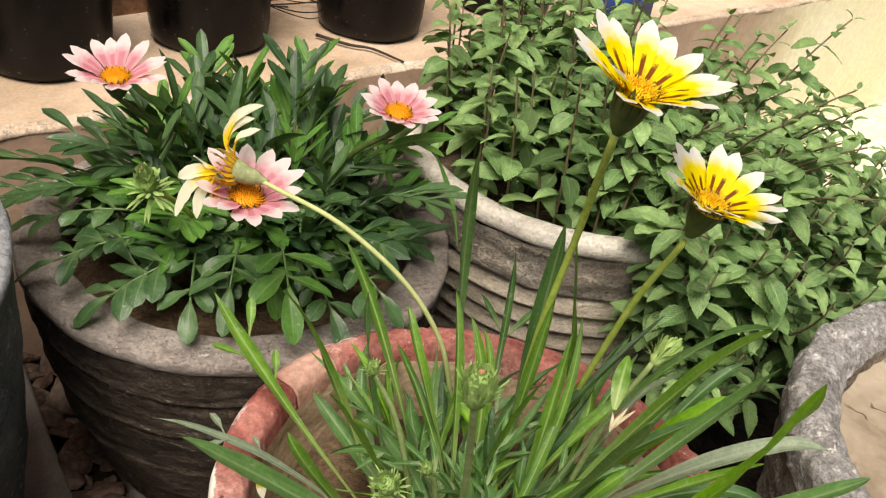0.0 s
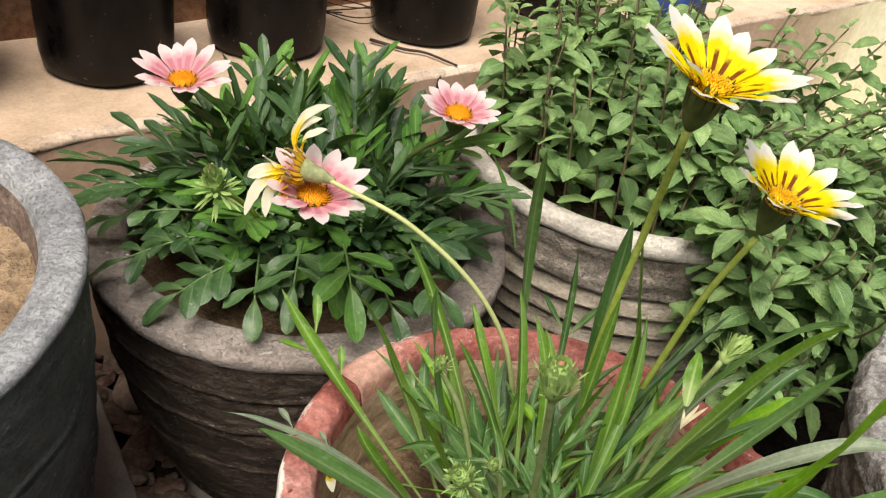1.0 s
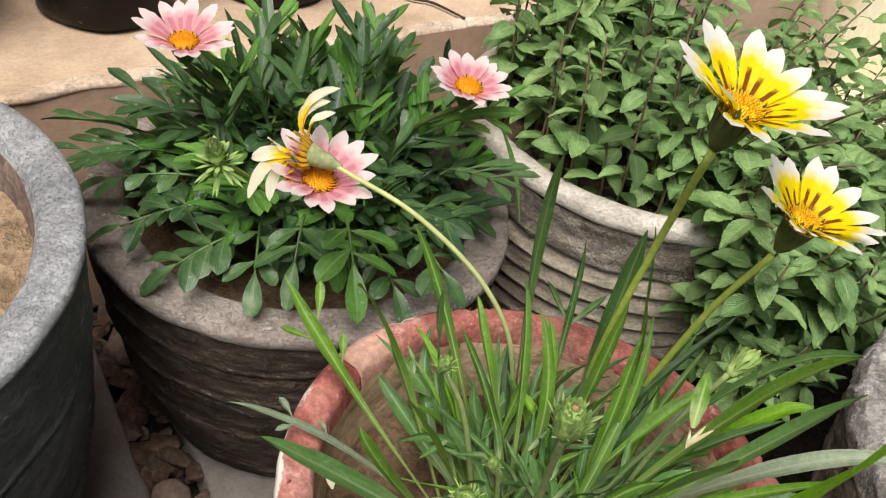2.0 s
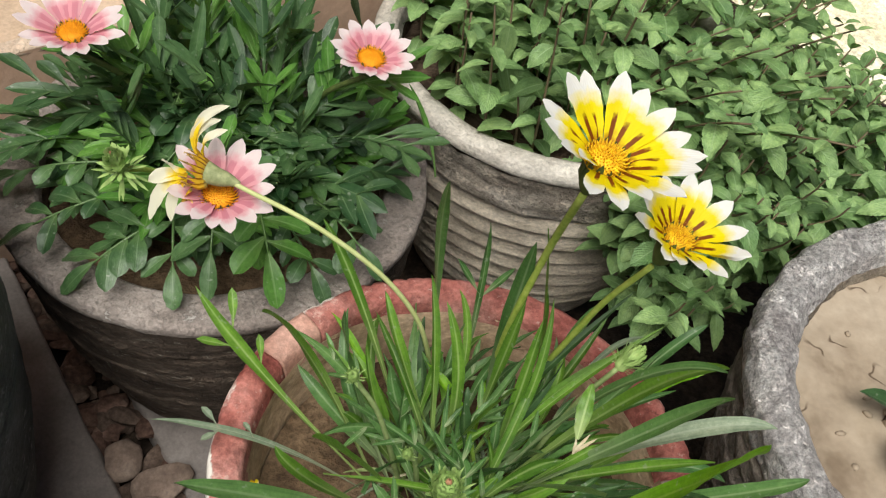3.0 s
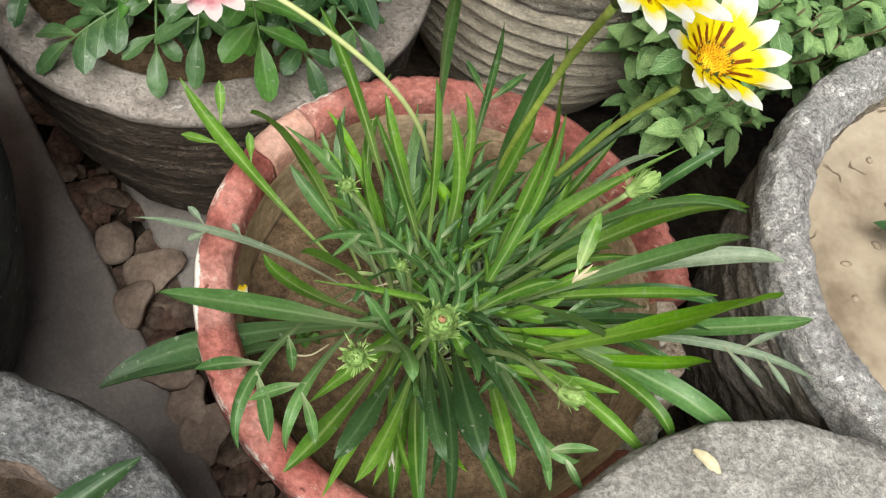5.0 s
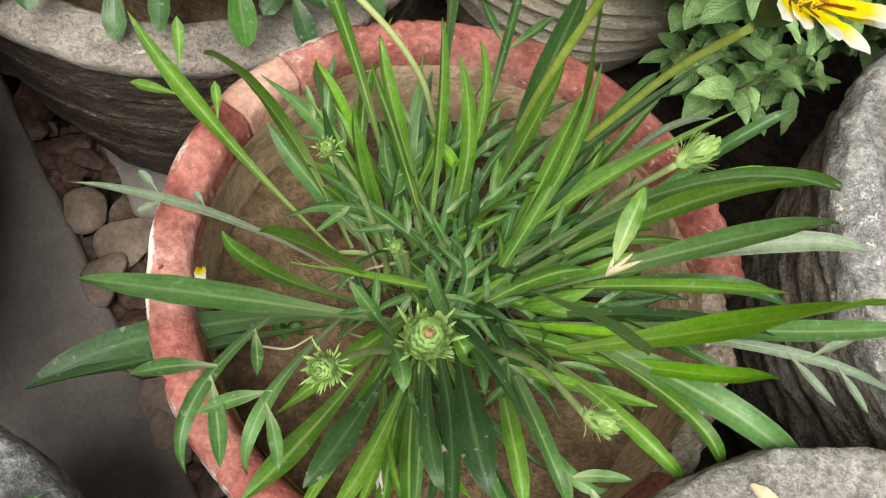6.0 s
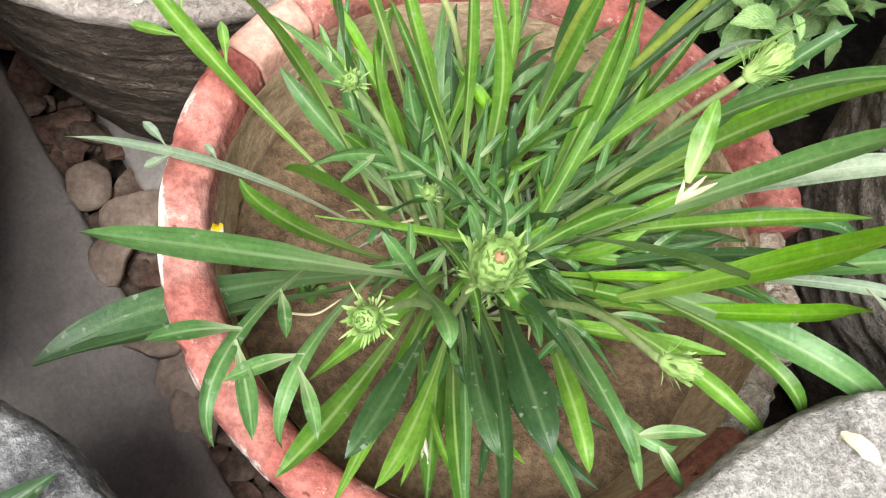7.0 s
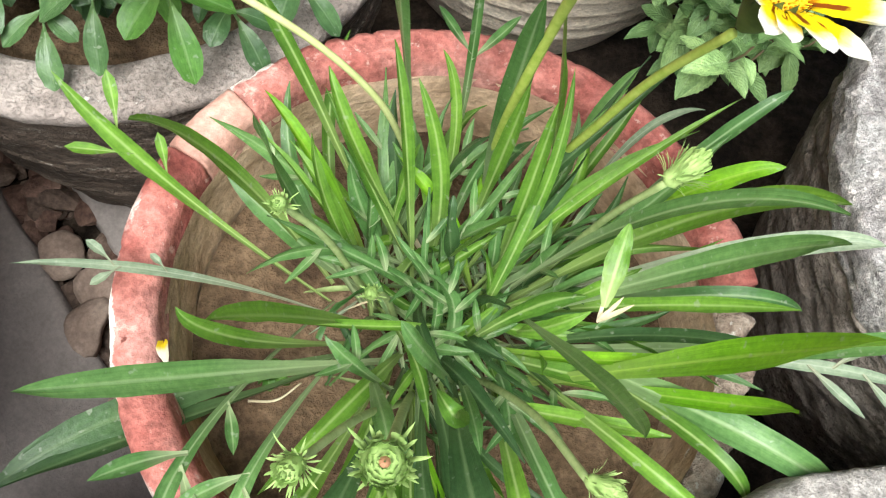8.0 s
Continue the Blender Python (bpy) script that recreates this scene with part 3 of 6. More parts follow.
def chunk(size, seed, cuts=2, flat=1.0, rough=0.25):
    """A broken stone: an uneven, faceted lump."""
    bm = bmesh.new()
    bmesh.ops.create_icosphere(bm, subdivisions=cuts, radius=1.0)
    rng = random.Random(seed)
    planes = [(Vector((rng.gauss(0, 1), rng.gauss(0, 1), rng.gauss(0, 1))).normalized(), rng.uniform(0.55, 0.85)) for _ in range(7)]
    for v in bm.verts:
        p = v.co.copy()
        for n, d in planes:
            k = p.dot(n)
            if k > d:
                p -= n * (k - d) * 0.9
        p *= 1 + rough * rough_noise(p, 1.6, seed)
        v.co = Vector((p.x * size[0], p.y * size[1], p.z * size[2] * flat))
    return bm


# ---- ground, ledge, walls ----
LEDGE_AT, LEDGE_TURN, LEDGE_Z, LEDGE_DEEP = (-0.431, 0.295), 44.0, 0.312, 0.24


def uneven_grid(x0, x1, y0, y1, nx, ny, height):
    bm = bmesh.new()
    g = [[bm.verts.new((x0 + (x1 - x0) * i / nx, y0 + (y1 - y0) * j / ny, height(x0 + (x1 - x0) * i / nx, y0 + (y1 - y0) * j / ny))) for j in range(ny + 1)] for i in range(nx + 1)]
    for i in range(nx):
        for j in range(ny):
            bm.faces.new((g[i][j], g[i + 1][j], g[i + 1][j + 1], g[i][j + 1]))
    return bm


def warped(t, reach):
    """Steps that are small near the middle and reach far out."""
    return math.copysign(0.9 * abs(t) + reach * abs(t) ** 9, t)


def build_ground():
    bm = bmesh.new()
    n = 130
    xs = [warped(-1 + 2 * i / n, 60) for i in range(n + 1)]
    g = [[bm.verts.new((x, y, GROUND + 0.006 * rough_noise((x, y, 0), 22, 3) + 0.003 * rough_noise((x, y, 0), 60, 4))) for y in xs] for x in xs]
    for i in range(n):
        for j in range(n):
            bm.faces.new((g[i][j], g[i + 1][j], g[i + 1][j + 1], g[i][j + 1]))
    tagged(part("ground", bm, EARTH), "earth between the pots, its shade put into the colour", "ground", kind="structure")


def box(bm, x0, x1, y0, y1, z0, z1, bevel=0.0):
    r = bmesh.ops.create_cube(bm, size=1.0, matrix=Matrix.Translation(((x0 + x1) / 2, (y0 + y1) / 2, (z0 + z1) / 2)) @ Matrix.Diagonal((x1 - x0, y1 - y0, z1 - z0, 1)))
    if bevel:
        edges = list({e for v in r["verts"] for e in v.link_edges})
        bmesh.ops.bevel(bm, geom=edges, offset=bevel, segments=2, affect="EDGES")


def build_ledge():
    m = pose(*LEDGE_AT, 0, 0, 0, LEDGE_TURN)
    # Top of the ledge, slightly uneven, with its body below.
    bm = uneven_grid(-1.6, 3.2, 0.012, LEDGE_DEEP + 0.03, 240, 14, lambda x, y: LEDGE_Z + 0.0022 * rough_noise((x, y, 0), 12, 7) - 0.0015)
    ob = part("ledge_top", bm, PLASTER)
    ob.matrix_basis = m
    tagged(ob, "raised ledge of worn peach plaster", "ledge", kind="structure")
    bm = bmesh.new()
    n, k = 200, 12
    g = [[bm.verts.new((-1.6 + 4.8 * i / n, 0.004 + 0.004 * rough_noise((i * 0.013, j * 0.02, 1), 14, 5), GROUND - 0.03 + (LEDGE_Z - 0.003 - GROUND + 0.03) * j / k)) for j in range(k + 1)] for i in range(n + 1)]
    for i in range(n):
        for j in range(k):
            bm.faces.new((g[i][j], g[i + 1][j], g[i + 1][j + 1], g[i][j + 1]))
    ob = part("wall_ledge_front", bm, FRONT)
    ob.matrix_basis = m
    tagged(ob, "peach plastered front wall of the ledge, coloured cream for sunlight further along", "wall", kind="structure")
    bm = bmesh.new()
    n = 260
    prof = [(0.02, 0.001), (0.010, 0.0008), (0.0055, -0.001), (0.0042, -0.005), (0.012, -0.011)]
    rows = []
    for i in range(n + 1):
        x = -1.6 + 4.8 * i / n
        rows.append([bm.verts.new((x, y + 0.004 * rough_noise((x, y, 2), 17, 8) + 0.002 * rough_noise((x, y, 2), 60, 18), LEDGE_Z + z + 0.0018 * rough_noise((x, z, 3), 30, 9) + (0.004 * rough_noise((x, 0, 3), 40, 19) if z < -0.004 else 0))) for y, z in prof])
    for a, b in zip(rows, rows[1:]):
        for i in range(len(prof) - 1):
            bm.faces.new((a[i], a[i + 1], b[i + 1], b[i]))
    ob = part("trim_ledge", bm, NOSING)
    ob.matrix_basis = m
    tagged(ob, "whitish worn edge of the ledge", "trim", kind="structure")
    bm = bmesh.new()
    box(bm, -1.6, 3.2, LEDGE_DEEP, LEDGE_DEEP + 0.12, GROUND - 0.03, 1.3, 0.004)
    ob = part("wall_back", bm, BACKWALL)
    ob.matrix_basis = m
    tagged(ob, "brown plastered wall behind the ledge", "wall", kind="structure")
    # Paving added at the wall's foot, past the mint; pale cream carries sunlit glare.
    bm = uneven_grid(1.12, 3.2, -1.3, 0.006, 60, 40, lambda x, y: 0.002 * rough_noise((x, y, 0), 9, 17))
    r = bmesh.ops.extrude_edge_only(bm, edges=[e for e in bm.edges if e.is_boundary])
    for v in r["geom"]:
        if isinstance(v, bmesh.types.BMVert):
            v.co.z = -0.05
    ob = part("pavement", bm, YARD)
    ob.matrix_basis = m @ Matrix.Translation((0, 0, GROUND + 0.014))
    tagged(ob, "pale cream paving added along the wall, sunlit glare in its colour", "pavement", kind="structure")


def build_slab(name, x, y, turn, length, width, top, label):
    bm = bmesh.new()
    bmesh.ops.create_grid(bm, x_segments=40, y_segments=14, size=0.5)
    for v in bm.verts:
        v.co = Vector((v.co.x * length, v.co.y * width, 0.0012 * rough_noise((v.co.x * length, v.co.y * width, 0), 14, 11)))
    edge = [e for e in bm.edges if e.is_boundary]
    for depth, out in ((-0.004, 0.003), (-0.035, 0.002)):
        r = bmesh.ops.extrude_edge_only(bm, edges=edge)
        vs = [g for g in r["geom"] if isinstance(g, bmesh.types.BMVert)]
        for v in vs:
            v.co.z += depth
            v.co += Vector((math.copysign(out, v.co.x), math.copysign(out, v.co.y), 0)) * (1 + 0.8 * rough_noise(v.co, 60, 12))
        edge = [g for g in r["geom"] if isinstance(g, bmesh.types.BMEdge)]
    bmesh.ops.recalc_face_normals(bm, faces=bm.faces)
    ob = part(name, bm, SLAB)
    ob.matrix_basis = pose(x, y, top, 0, 0, turn)
    return tagged(ob, label, "paving slab", "slabs in the gap between pots")


# ---- pots ----
def cement_pot(name, x, y, rim_z, r, foot_r, wall, side_mat, rim_mat, label, soil_depth, soil_mat, soil_label, tilt=(0, 0), seed=1, lumps=0.004, bulge=0.0, ribs=0, rim_round=0.006, wobble=0.004, grain=0.0022, rim_band=0.018, peel=0.0, grooves=(), crust=0.0, band_mat=None, segs=180, in_mat=None):
    """A cast cement pot: body, rim, inner wall and soil are parts, and a rough band under the rim where it has one."""
    h = rim_z - GROUND
    prof = [(foot_r * 0.2, 0.0), (foot_r - 0.008, 0.0), (foot_r, 0.006)]
    n = 150 if ribs else 40
    band = 0.048 if band_mat else 0.0
    top_q = (h - rim_band - band - 0.006)
    for k in range(1, n + 1):
        q = k / n * top_q / (h - rim_band - 0.006)
        rr = foot_r + (r - foot_r) * q ** 0.85 + bulge * math.sin(math.pi * q)
        if ribs and 0.2 < q < 0.82:
            f = ribs * (q - 0.2) / 0.62 % 1.0
            rr += 0.0085 * (min(1.0, f / 0.16) * (1 - f) ** 0.8 - 0.3)
        prof.append((rr, 0.006 + (h - rim_band - 0.006) * q))
    end = (r - 0.0005, h - rim_band)
    top = [end, (r + 0.002, h - rim_band + 0.003), (r + 0.002, h - rim_round), (r + 0.002 - rim_round * 0.3, h - rim_round * 0.25), (r - rim_round, h), (r - wall + rim_round, h - 0.001), (r - wall + rim_round * 0.3, h - rim_round * 0.5), (r - wall, h - rim_round * 1.4), (r - wall - 0.002, h - rim_round * 1.4 - 0.004)]
    inner = [top[-1], (r - wall - 0.006, h - soil_depth - 0.03)]
    pot = thing(name, pose(x, y, GROUND, tilt[0], tilt[1], 0), label, "flower pot", "pots on the ground")
    if not band:
        prof.append(end)
    bm = bmesh.new()
    lathe(bm, fine(prof, 0.0025 if ribs else 0.002 if grooves else 0.0035), segs, wobble, grain, seed, peel=peel, grooves=grooves, crust=crust * 0.5)
    part("body", bm, side_mat, pot)
    if band:
        bm = bmesh.new()
        lathe(bm, fine([prof[-1], (prof[-1][0] + 0.004, prof[-1][1] + 0.003), end], 0.0035), segs, wobble, grain * 1.2, seed, peel=0.0009)
        part("band", bm, band_mat, pot, "rough stained band below the rim")
    bm = bmesh.new()
    lathe(bm, fine(top, 0.0035), segs, wobble, grain, seed, crust=crust)
    part("rim", bm, rim_mat, pot, "rim of a paler tone")
    bm = bmesh.new()
    lathe(bm, fine(inner, 0.006), segs // 2, wobble, grain * 1.4, seed, crust=crust)
    part("inner_wall", bm, in_mat or side_mat, pot, "rough soil-stained inner wall")
    part("soil", soil_disc(r - wall + 0.002, h - soil_depth, lumps, seed + 20, rings=34, segs=110), soil_mat, pot, soil_label)
    return pot


def red_pot():
    """The red clay pot with a rolled, chipped rim."""
    h = 0.306 - GROUND
    pot = thing("clay_pot", pose(-0.024, 0.002, GROUND, 0, 4.0, 0) @ Matrix.Diagonal((0.985, 0.985, 1, 1)), "red terracotta pot with a chipped and limed rim", "flower pot", "pots on the ground")
    prof = [(0.02, 0.0), (0.1, 0.0), (0.106, 0.006), (0.137, h - 0.045), (0.1375, h - 0.04)]
    bm = bmesh.new()
    lathe(bm, fine(prof, 0.012), 96, 0.003, 0.0012, 31)
    part("body", bm, CLAYSIDE, pot)
    # Rolled rim: the stretch on one side is broken off and crumbled.
    rim = [(0.1375, h - 0.04), (0.152, h - 0.038), (0.157, h - 0.03), (0.159, h - 0.008), (0.158, h - 0.002), (0.154, h + 0.0005), (0.1415, h - 0.0005), (0.1378, h - 0.005), (0.1362, h - 0.011), (0.1345, h - 0.018)]
    prof2 = fine(rim, 0.004)

    def sweep(a0, a1, n, mat, name, label="", broken=False):
        bm = bmesh.new()
        rows = []
        for i in range(n + 1):
            a = a0 + (a1 - a0) * i / n
            d = Vector((math.cos(a), math.sin(a), 0))
            row = []
            for r, z in prof2:
                k = 0.003 * rough_noise((d.x, d.y, z * 2), 1.3, 31) + 0.0009 * rough_noise((d.x * r, d.y * r, z), 60, 33)
                dz = 0.0018 * rough_noise((d.x, d.y, 5.0), 1.1, 35) + 0.0007 * rough_noise((d.x * r, d.y * r, z), 90, 36)
                # small chips along the outer edge
                if r > 0.152 and z > h - 0.02:
                    c = rough_noise((d.x * 3, d.y * 3, 1), 7, 37)
                    k -= max(0, c - 0.15) * 0.006
                if broken:
                    c = 0.5 + 0.5 * rough_noise((d.x * 2, d.y * 2, z), 9, 38)
                    k -= 0.010 * c * max(0, (r - 0.135) / 0.024)
                    dz -= (0.009 + 0.008 * c) * max(0, (z - h + 0.03) / 0.03)
                    k += 0.0016 * rough_noise((d.x * r, d.y * r, z * 0.4), 150, 39)
                row.append(bm.verts.new(d * (r + k) + Vector((0, 0, z + dz))))
            rows.append(row)
        for a, b in zip(rows, rows[1:]):
            for j in range(len(prof2) - 1):
                bm.faces.new((a[j], b[j], b[j + 1], a[j + 1]))
        bm.faces.new(rows[0])
        bm.faces.new(rows[-1][::-1])
        bmesh.ops.recalc_face_normals(bm, faces=bm.faces)
        part(name, bm, mat, pot, label)

    sweep(radians(157.5), radians(325), 160, TERRACOTTA, "rim")
    sweep(radians(12), radians(141.5), 130, TERRACOTTA, "rim")
    sweep(radians(142), radians(157), 24, CHIP, "rim_patch", "pale mended stretch of the rim")
    sweep(radians(325), radians(372), 80, CRUMB, "broken_rim", "crumbled broken stretch of the rim", True)
    bm = bmesh.new()
    lathe(bm, fine([(0.1352, h - 0.013), (0.1315, h - 0.04), (0.126, h - 0.085)], 0.006), 96, 0.003, 0.0016, 31)
    part("lining", bm, CLAYIN, pot, "mud-stained inner wall")
    part("soil", soil_disc(0.1285, h - 0.062, 0.004, 47), SOIL, pot, "dry brown soil")
    return pot


def black_pot(ob_name, at, r, height, label, first=None):
    if first:
        return copy_thing(first, pose(*at))
    pot = thing(ob_name, pose(*at), label, "plant pot", "black pots on the ledge")
    bm = bmesh.new()
    lathe(bm, fine([(0.01, 0.0), (r * 0.93, 0.0), (r, 0.004), (r * 1.02, 0.012), (r * 1.045, 0.02), (r * 1.10, height - 0.022)], 0.014), 64, 0.003, 0.0008, 51)
    part("body", bm, BLACK, pot)
    bm = bmesh.new()
    lathe(bm, fine([(r * 1.10, height - 0.022), (r * 1.14, height - 0.02), (r * 1.15, height - 0.002), (r * 1.13, height), (r * 1.09, height - 0.003), (r * 1.08, height - 0.05)], 0.008), 64, 0.003, 0.0004, 51)
    part("rim", bm, BLACK, pot)
    part("soil", soil_disc(r * 1.085, height - 0.035, 0.003, 52, rings=8, segs=32), SOIL_DARK, pot)
    return pot


# ---- plants ----
def at_of(ob):
    return ob.matrix_basis.translation.copy()


def add_leaf(plant, tip, width, mat, base, rise=0.02, shape=strap, fold=0.2, twist=0.0, along=16, turn=0.0, lobes=(), wave=0.0, lobe_shape=spoon, name="leaf", lean=0.42, label="", bend=0.0, ctrl=None):
    """One leaf of a plant, from base to tip; lobes are (place along it, side, length, width)."""
    o = at_of(plant)
    p0, p2 = Vector(base) - o, Vector(tip) - o
    p1 = p0 + (p2 - p0) * lean + Vector((0, 0, rise))
    if ctrl is not None:
        p1 = Vector(ctrl) - o
    flat = (p2 - p0).cross(Vector((0, 0, 1)))
    if bend and flat.length > 1e-4:
        p1 += flat.normalized() * bend
    bm = bmesh.new()
    seed = int(abs(p2.x * 9173 + p2.y * 3391 + p2.z * 777)) + 1
    blade(bm, p0, p1, p2, width, shape, along, fold, twist, wave, seed, turn=turn)
    for v, sgn, length, wide in lobes:
        c, d = bez(p0, p1, p2, v), bez_d(p0, p1, p2, v)
        s = d.cross(Vector((0, 0, 1)))
        s = (s if s.length > 0.02 else Vector((1, 0, 0))).normalized()
        s.rotate(Matrix.Rotation(turn, 3, d))
        out = (d * 0.75 + s * sgn * 0.8 + Vector((0, 0, 0.12))).normalized()
        blade(bm, c, c + out * length * 0.5 + Vector((0, 0, 0.002)), c + out * length + d * length * 0.25 - Vector((0, 0, length * 0.08)), wide, lobe_shape, 8, 0.2, 0, 0, seed)
    return part(name, bm, mat, plant, label)


def petals(flower, n, r0, r, width, cup, mat, seed, curl=0.0, jitter=0.12, short=None):
    """The ray petals of a flower, on a few shared meshes."""
    rng = random.Random(seed)
    meshes = []
    for k in range(4):
        bm = bmesh.new()
        c = cup + rng.uniform(-0.08, 0.1)
        length = (r - r0) * rng.uniform(0.93, 1.06)
        d = Vector((math.cos(c), 0, math.sin(c)))
        end = Vector((r0, 0, 0)) + d * length + Vector((0, 0, curl * length))
        blade(bm, (r0, 0, 0), Vector((r0, 0, 0)) + d * length * 0.5 + Vector((0, 0, 0.001 - curl * length * 0.3)), end, width, petal_shape, 10, 0.12, 0, 0.0012, k + seed, side=(0, -1, 0))
        ob = part("petal", bm, mat, flower)
        meshes.append(ob)
    used = [round(k * (n // 4 + 1)) % n for k in range(4)]

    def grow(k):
        """Petals on the camera's side are shortened to fit its view."""
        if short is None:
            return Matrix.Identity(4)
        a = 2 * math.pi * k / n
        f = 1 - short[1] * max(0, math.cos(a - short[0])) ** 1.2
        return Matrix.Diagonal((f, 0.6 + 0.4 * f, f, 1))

    for k, ob in zip(used, meshes):
        ob.matrix_basis = Matrix.Rotation(2 * math.pi * k / n, 4, "Z") @ grow(k)
    for k in range(n):
        if k in used:
            continue
        m = Matrix.Rotation(2 * math.pi * k / n + rng.uniform(-jitter, jitter), 4, "Z") @ Matrix.Translation((0, 0, (k % 2) * 0.0012)) @ Matrix.Rotation(rng.uniform(-0.12, 0.12), 4, "Y") @ grow(k)
        share("petal", meshes[rng.randrange(4)].data, flower, m)


def disc(flower, r, height, mat, seed, count=170):
    """The middle of a flower: a dome of small florets."""
    bm = bmesh.new()
    lathe(bm, [(r, -0.001), (r * 0.95, height * 0.3), (r * 0.7, height * 0.7), (r * 0.35, height * 0.85), (1e-6, height * 0.8)], 20, 0, 0, seed)
    rng = random.Random(seed)
    for k in range(count):
        q = math.sqrt((k + 0.5) / count)
        a = k * 2.39996
        p = Vector((r * q * math.cos(a), r * q * math.sin(a), height * (0.85 - 0.6 * q * q)))
        d = Vector((p.x * 0.5, p.y * 0.5, r * 0.6)).normalized()
        h = r * rng.uniform(0.16, 0.34) * (0.6 + 0.6 * q)
        tube(bm, [p, p + d * h * 0.7, p + d * h], r * 0.045, r * 0.02, 5)
    return part("disc", bm, mat, flower, "raised middle of small florets")


def stem_curve(pts, n=8):
    """A smooth run of points through those given."""
    pts = [Vector(p) for p in pts]
    ext = [pts[0] * 2 - pts[1], *pts, pts[-1] * 2 - pts[-2]]
    out = []
    for a, b, c, d in zip(ext, ext[1:], ext[2:], ext[3:]):
        for k in range(n):
            t = k / n
            out.append(0.5 * (2 * b + (c - a) * t + (2 * a - 5 * b + 4 * c - d) * t * t + (3 * b - a - 3 * c + d) * t ** 3))
    return out + [pts[-1]]


def add_stem(plant, pts, r0, r1, mat, name="flower_stem", label=""):
    o = at_of(plant)
    bm = bmesh.new()
    tube(bm, [p - o for p in stem_curve(pts)], r0, r1, 9)
    return part(name, bm, mat, plant, label)


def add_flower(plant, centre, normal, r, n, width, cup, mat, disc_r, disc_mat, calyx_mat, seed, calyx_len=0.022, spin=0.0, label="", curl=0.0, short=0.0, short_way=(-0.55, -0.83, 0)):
    """A daisy-like flower: the green cup is the part, its petals and its middle hang on it."""
    m = Matrix.Translation(-at_of(plant)) @ facing(centre, normal, spin)
    bm = bmesh.new()
    k = disc_r
    lathe(bm, fine([(0.0022, -calyx_len), (k * 0.5, -calyx_len * 0.82), (k * 0.8, -calyx_len * 0.5), (k * 0.92, -0.001), (k * 0.8, 0.0005)], 0.003), 22, 0, 0.0006, seed, flow=30)
    rng = random.Random(seed)
    for i in range(14):
        a = 2 * math.pi * i / 14
        d = Vector((math.cos(a), math.sin(a), 0))
        blade(bm, d * k * 0.8 + Vector((0, 0, -calyx_len * 0.45)), d * k * 0.98 + Vector((0, 0, -calyx_len * 0.1)), d * k * 1.0 + Vector((0, 0, 0.004 + 0.003 * rng.random())), 0.0035, petal_shape, 5, 0.1, side=(-d.y, d.x, 0))
    flower = part("flower", bm, calyx_mat, plant, label)
    flower.matrix_basis = m
    # short_way points towards the camera; petals on that side are shortened for its view.
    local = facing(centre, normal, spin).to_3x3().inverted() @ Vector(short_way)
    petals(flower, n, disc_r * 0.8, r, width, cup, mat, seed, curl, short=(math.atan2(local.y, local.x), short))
    disc(flower, disc_r, disc_r * 0.55, disc_mat, seed)
    return flower


def add_bud(plant, at, normal, r, length, seed, spikes=16, open_=0.55, tip_mat=BUDTIP, label="closed green bud with pointed sepals", wide=1.0):
    """A closed bud with pointed, spreading sepals."""
    m = Matrix.Translation(-at_of(plant)) @ facing(at, normal, 0.3)
    bm = bmesh.new()
    lathe(bm, fine([(0.0014, -length * 0.5), (r * 0.55, -length * 0.4), (r * 0.74, -length * 0.05), (r * 0.62, length * 0.24), (r * 0.3, length * 0.38), (1e-6, length * 0.4)], 0.002), 18, 0, 0.0007, seed, flow=40)
    rng = random.Random(seed)
    for tier, z0 in enumerate((-0.4, -0.28, -0.16, -0.02, 0.1, 0.2, 0.28, 0.34)):
        n = max(10, round(spikes * (0.55, 0.55, 0.55, 0.55, 0.5, 0.45, 0.35, 0.3)[tier]))
        for k in range(n):
            a = 2 * math.pi * (k + 0.5 * (tier % 2)) / n + rng.uniform(-0.3, 0.3)
            d = Vector((math.cos(a), math.sin(a), 0))
            s = length * rng.uniform(0.28, 0.62) * (1.0, 1.0, 0.85, 0.6, 0.5, 0.42, 0.36, 0.3)[tier]
            flare = min(1.5, open_ * rng.uniform(0.3, 1.7)) * (1.5, 1.2, 0.8, 0.45, 0.15, 0.05, 0.0, 0.0)[tier]
            p0 = d * r * (0.45, 0.6, 0.7, 0.72, 0.66, 0.52, 0.36, 0.2)[tier] + Vector((0, 0, z0 * length))
            up = (Vector((0, 0, 1)) * math.cos(flare) + d * math.sin(flare)).normalized()
            blade(bm, p0, p0 + (up + Vector((0, 0, 0.5))) * s * 0.4, p0 + up * s, wide * r * rng.uniform(0.13, 0.2) * (0.75, 0.8, 1.1, 1.7, 1.9, 1.8, 1.5, 1.2)[tier], petal_shape, 5, 0.3, rng.uniform(-0.4, 0.4), side=(-d.y, d.x, 0))
    bud = part("bud", bm, BUD, plant, label)
    bud.matrix_basis = m
    bm = bmesh.new()
    for k in range(8):
        a = 2 * math.pi * k / 8
        d = Vector((math.cos(a), math.sin(a), 0))
        blade(bm, d * r * 0.2 + Vector((0, 0, length * 0.34)), d * r * 0.18 + Vector((0, 0, length * 0.42)), Vector((0, 0, length * 0.5)) + d * r * 0.03, r * 0.16, petal_shape, 4, 0.1, side=(-d.y, d.x, 0))
    part("bud_tip", bm, tip_mat, bud, "folded petals at the tip")
    return bud


CROWN = Vector((-0.022, 0.004, 0.246))


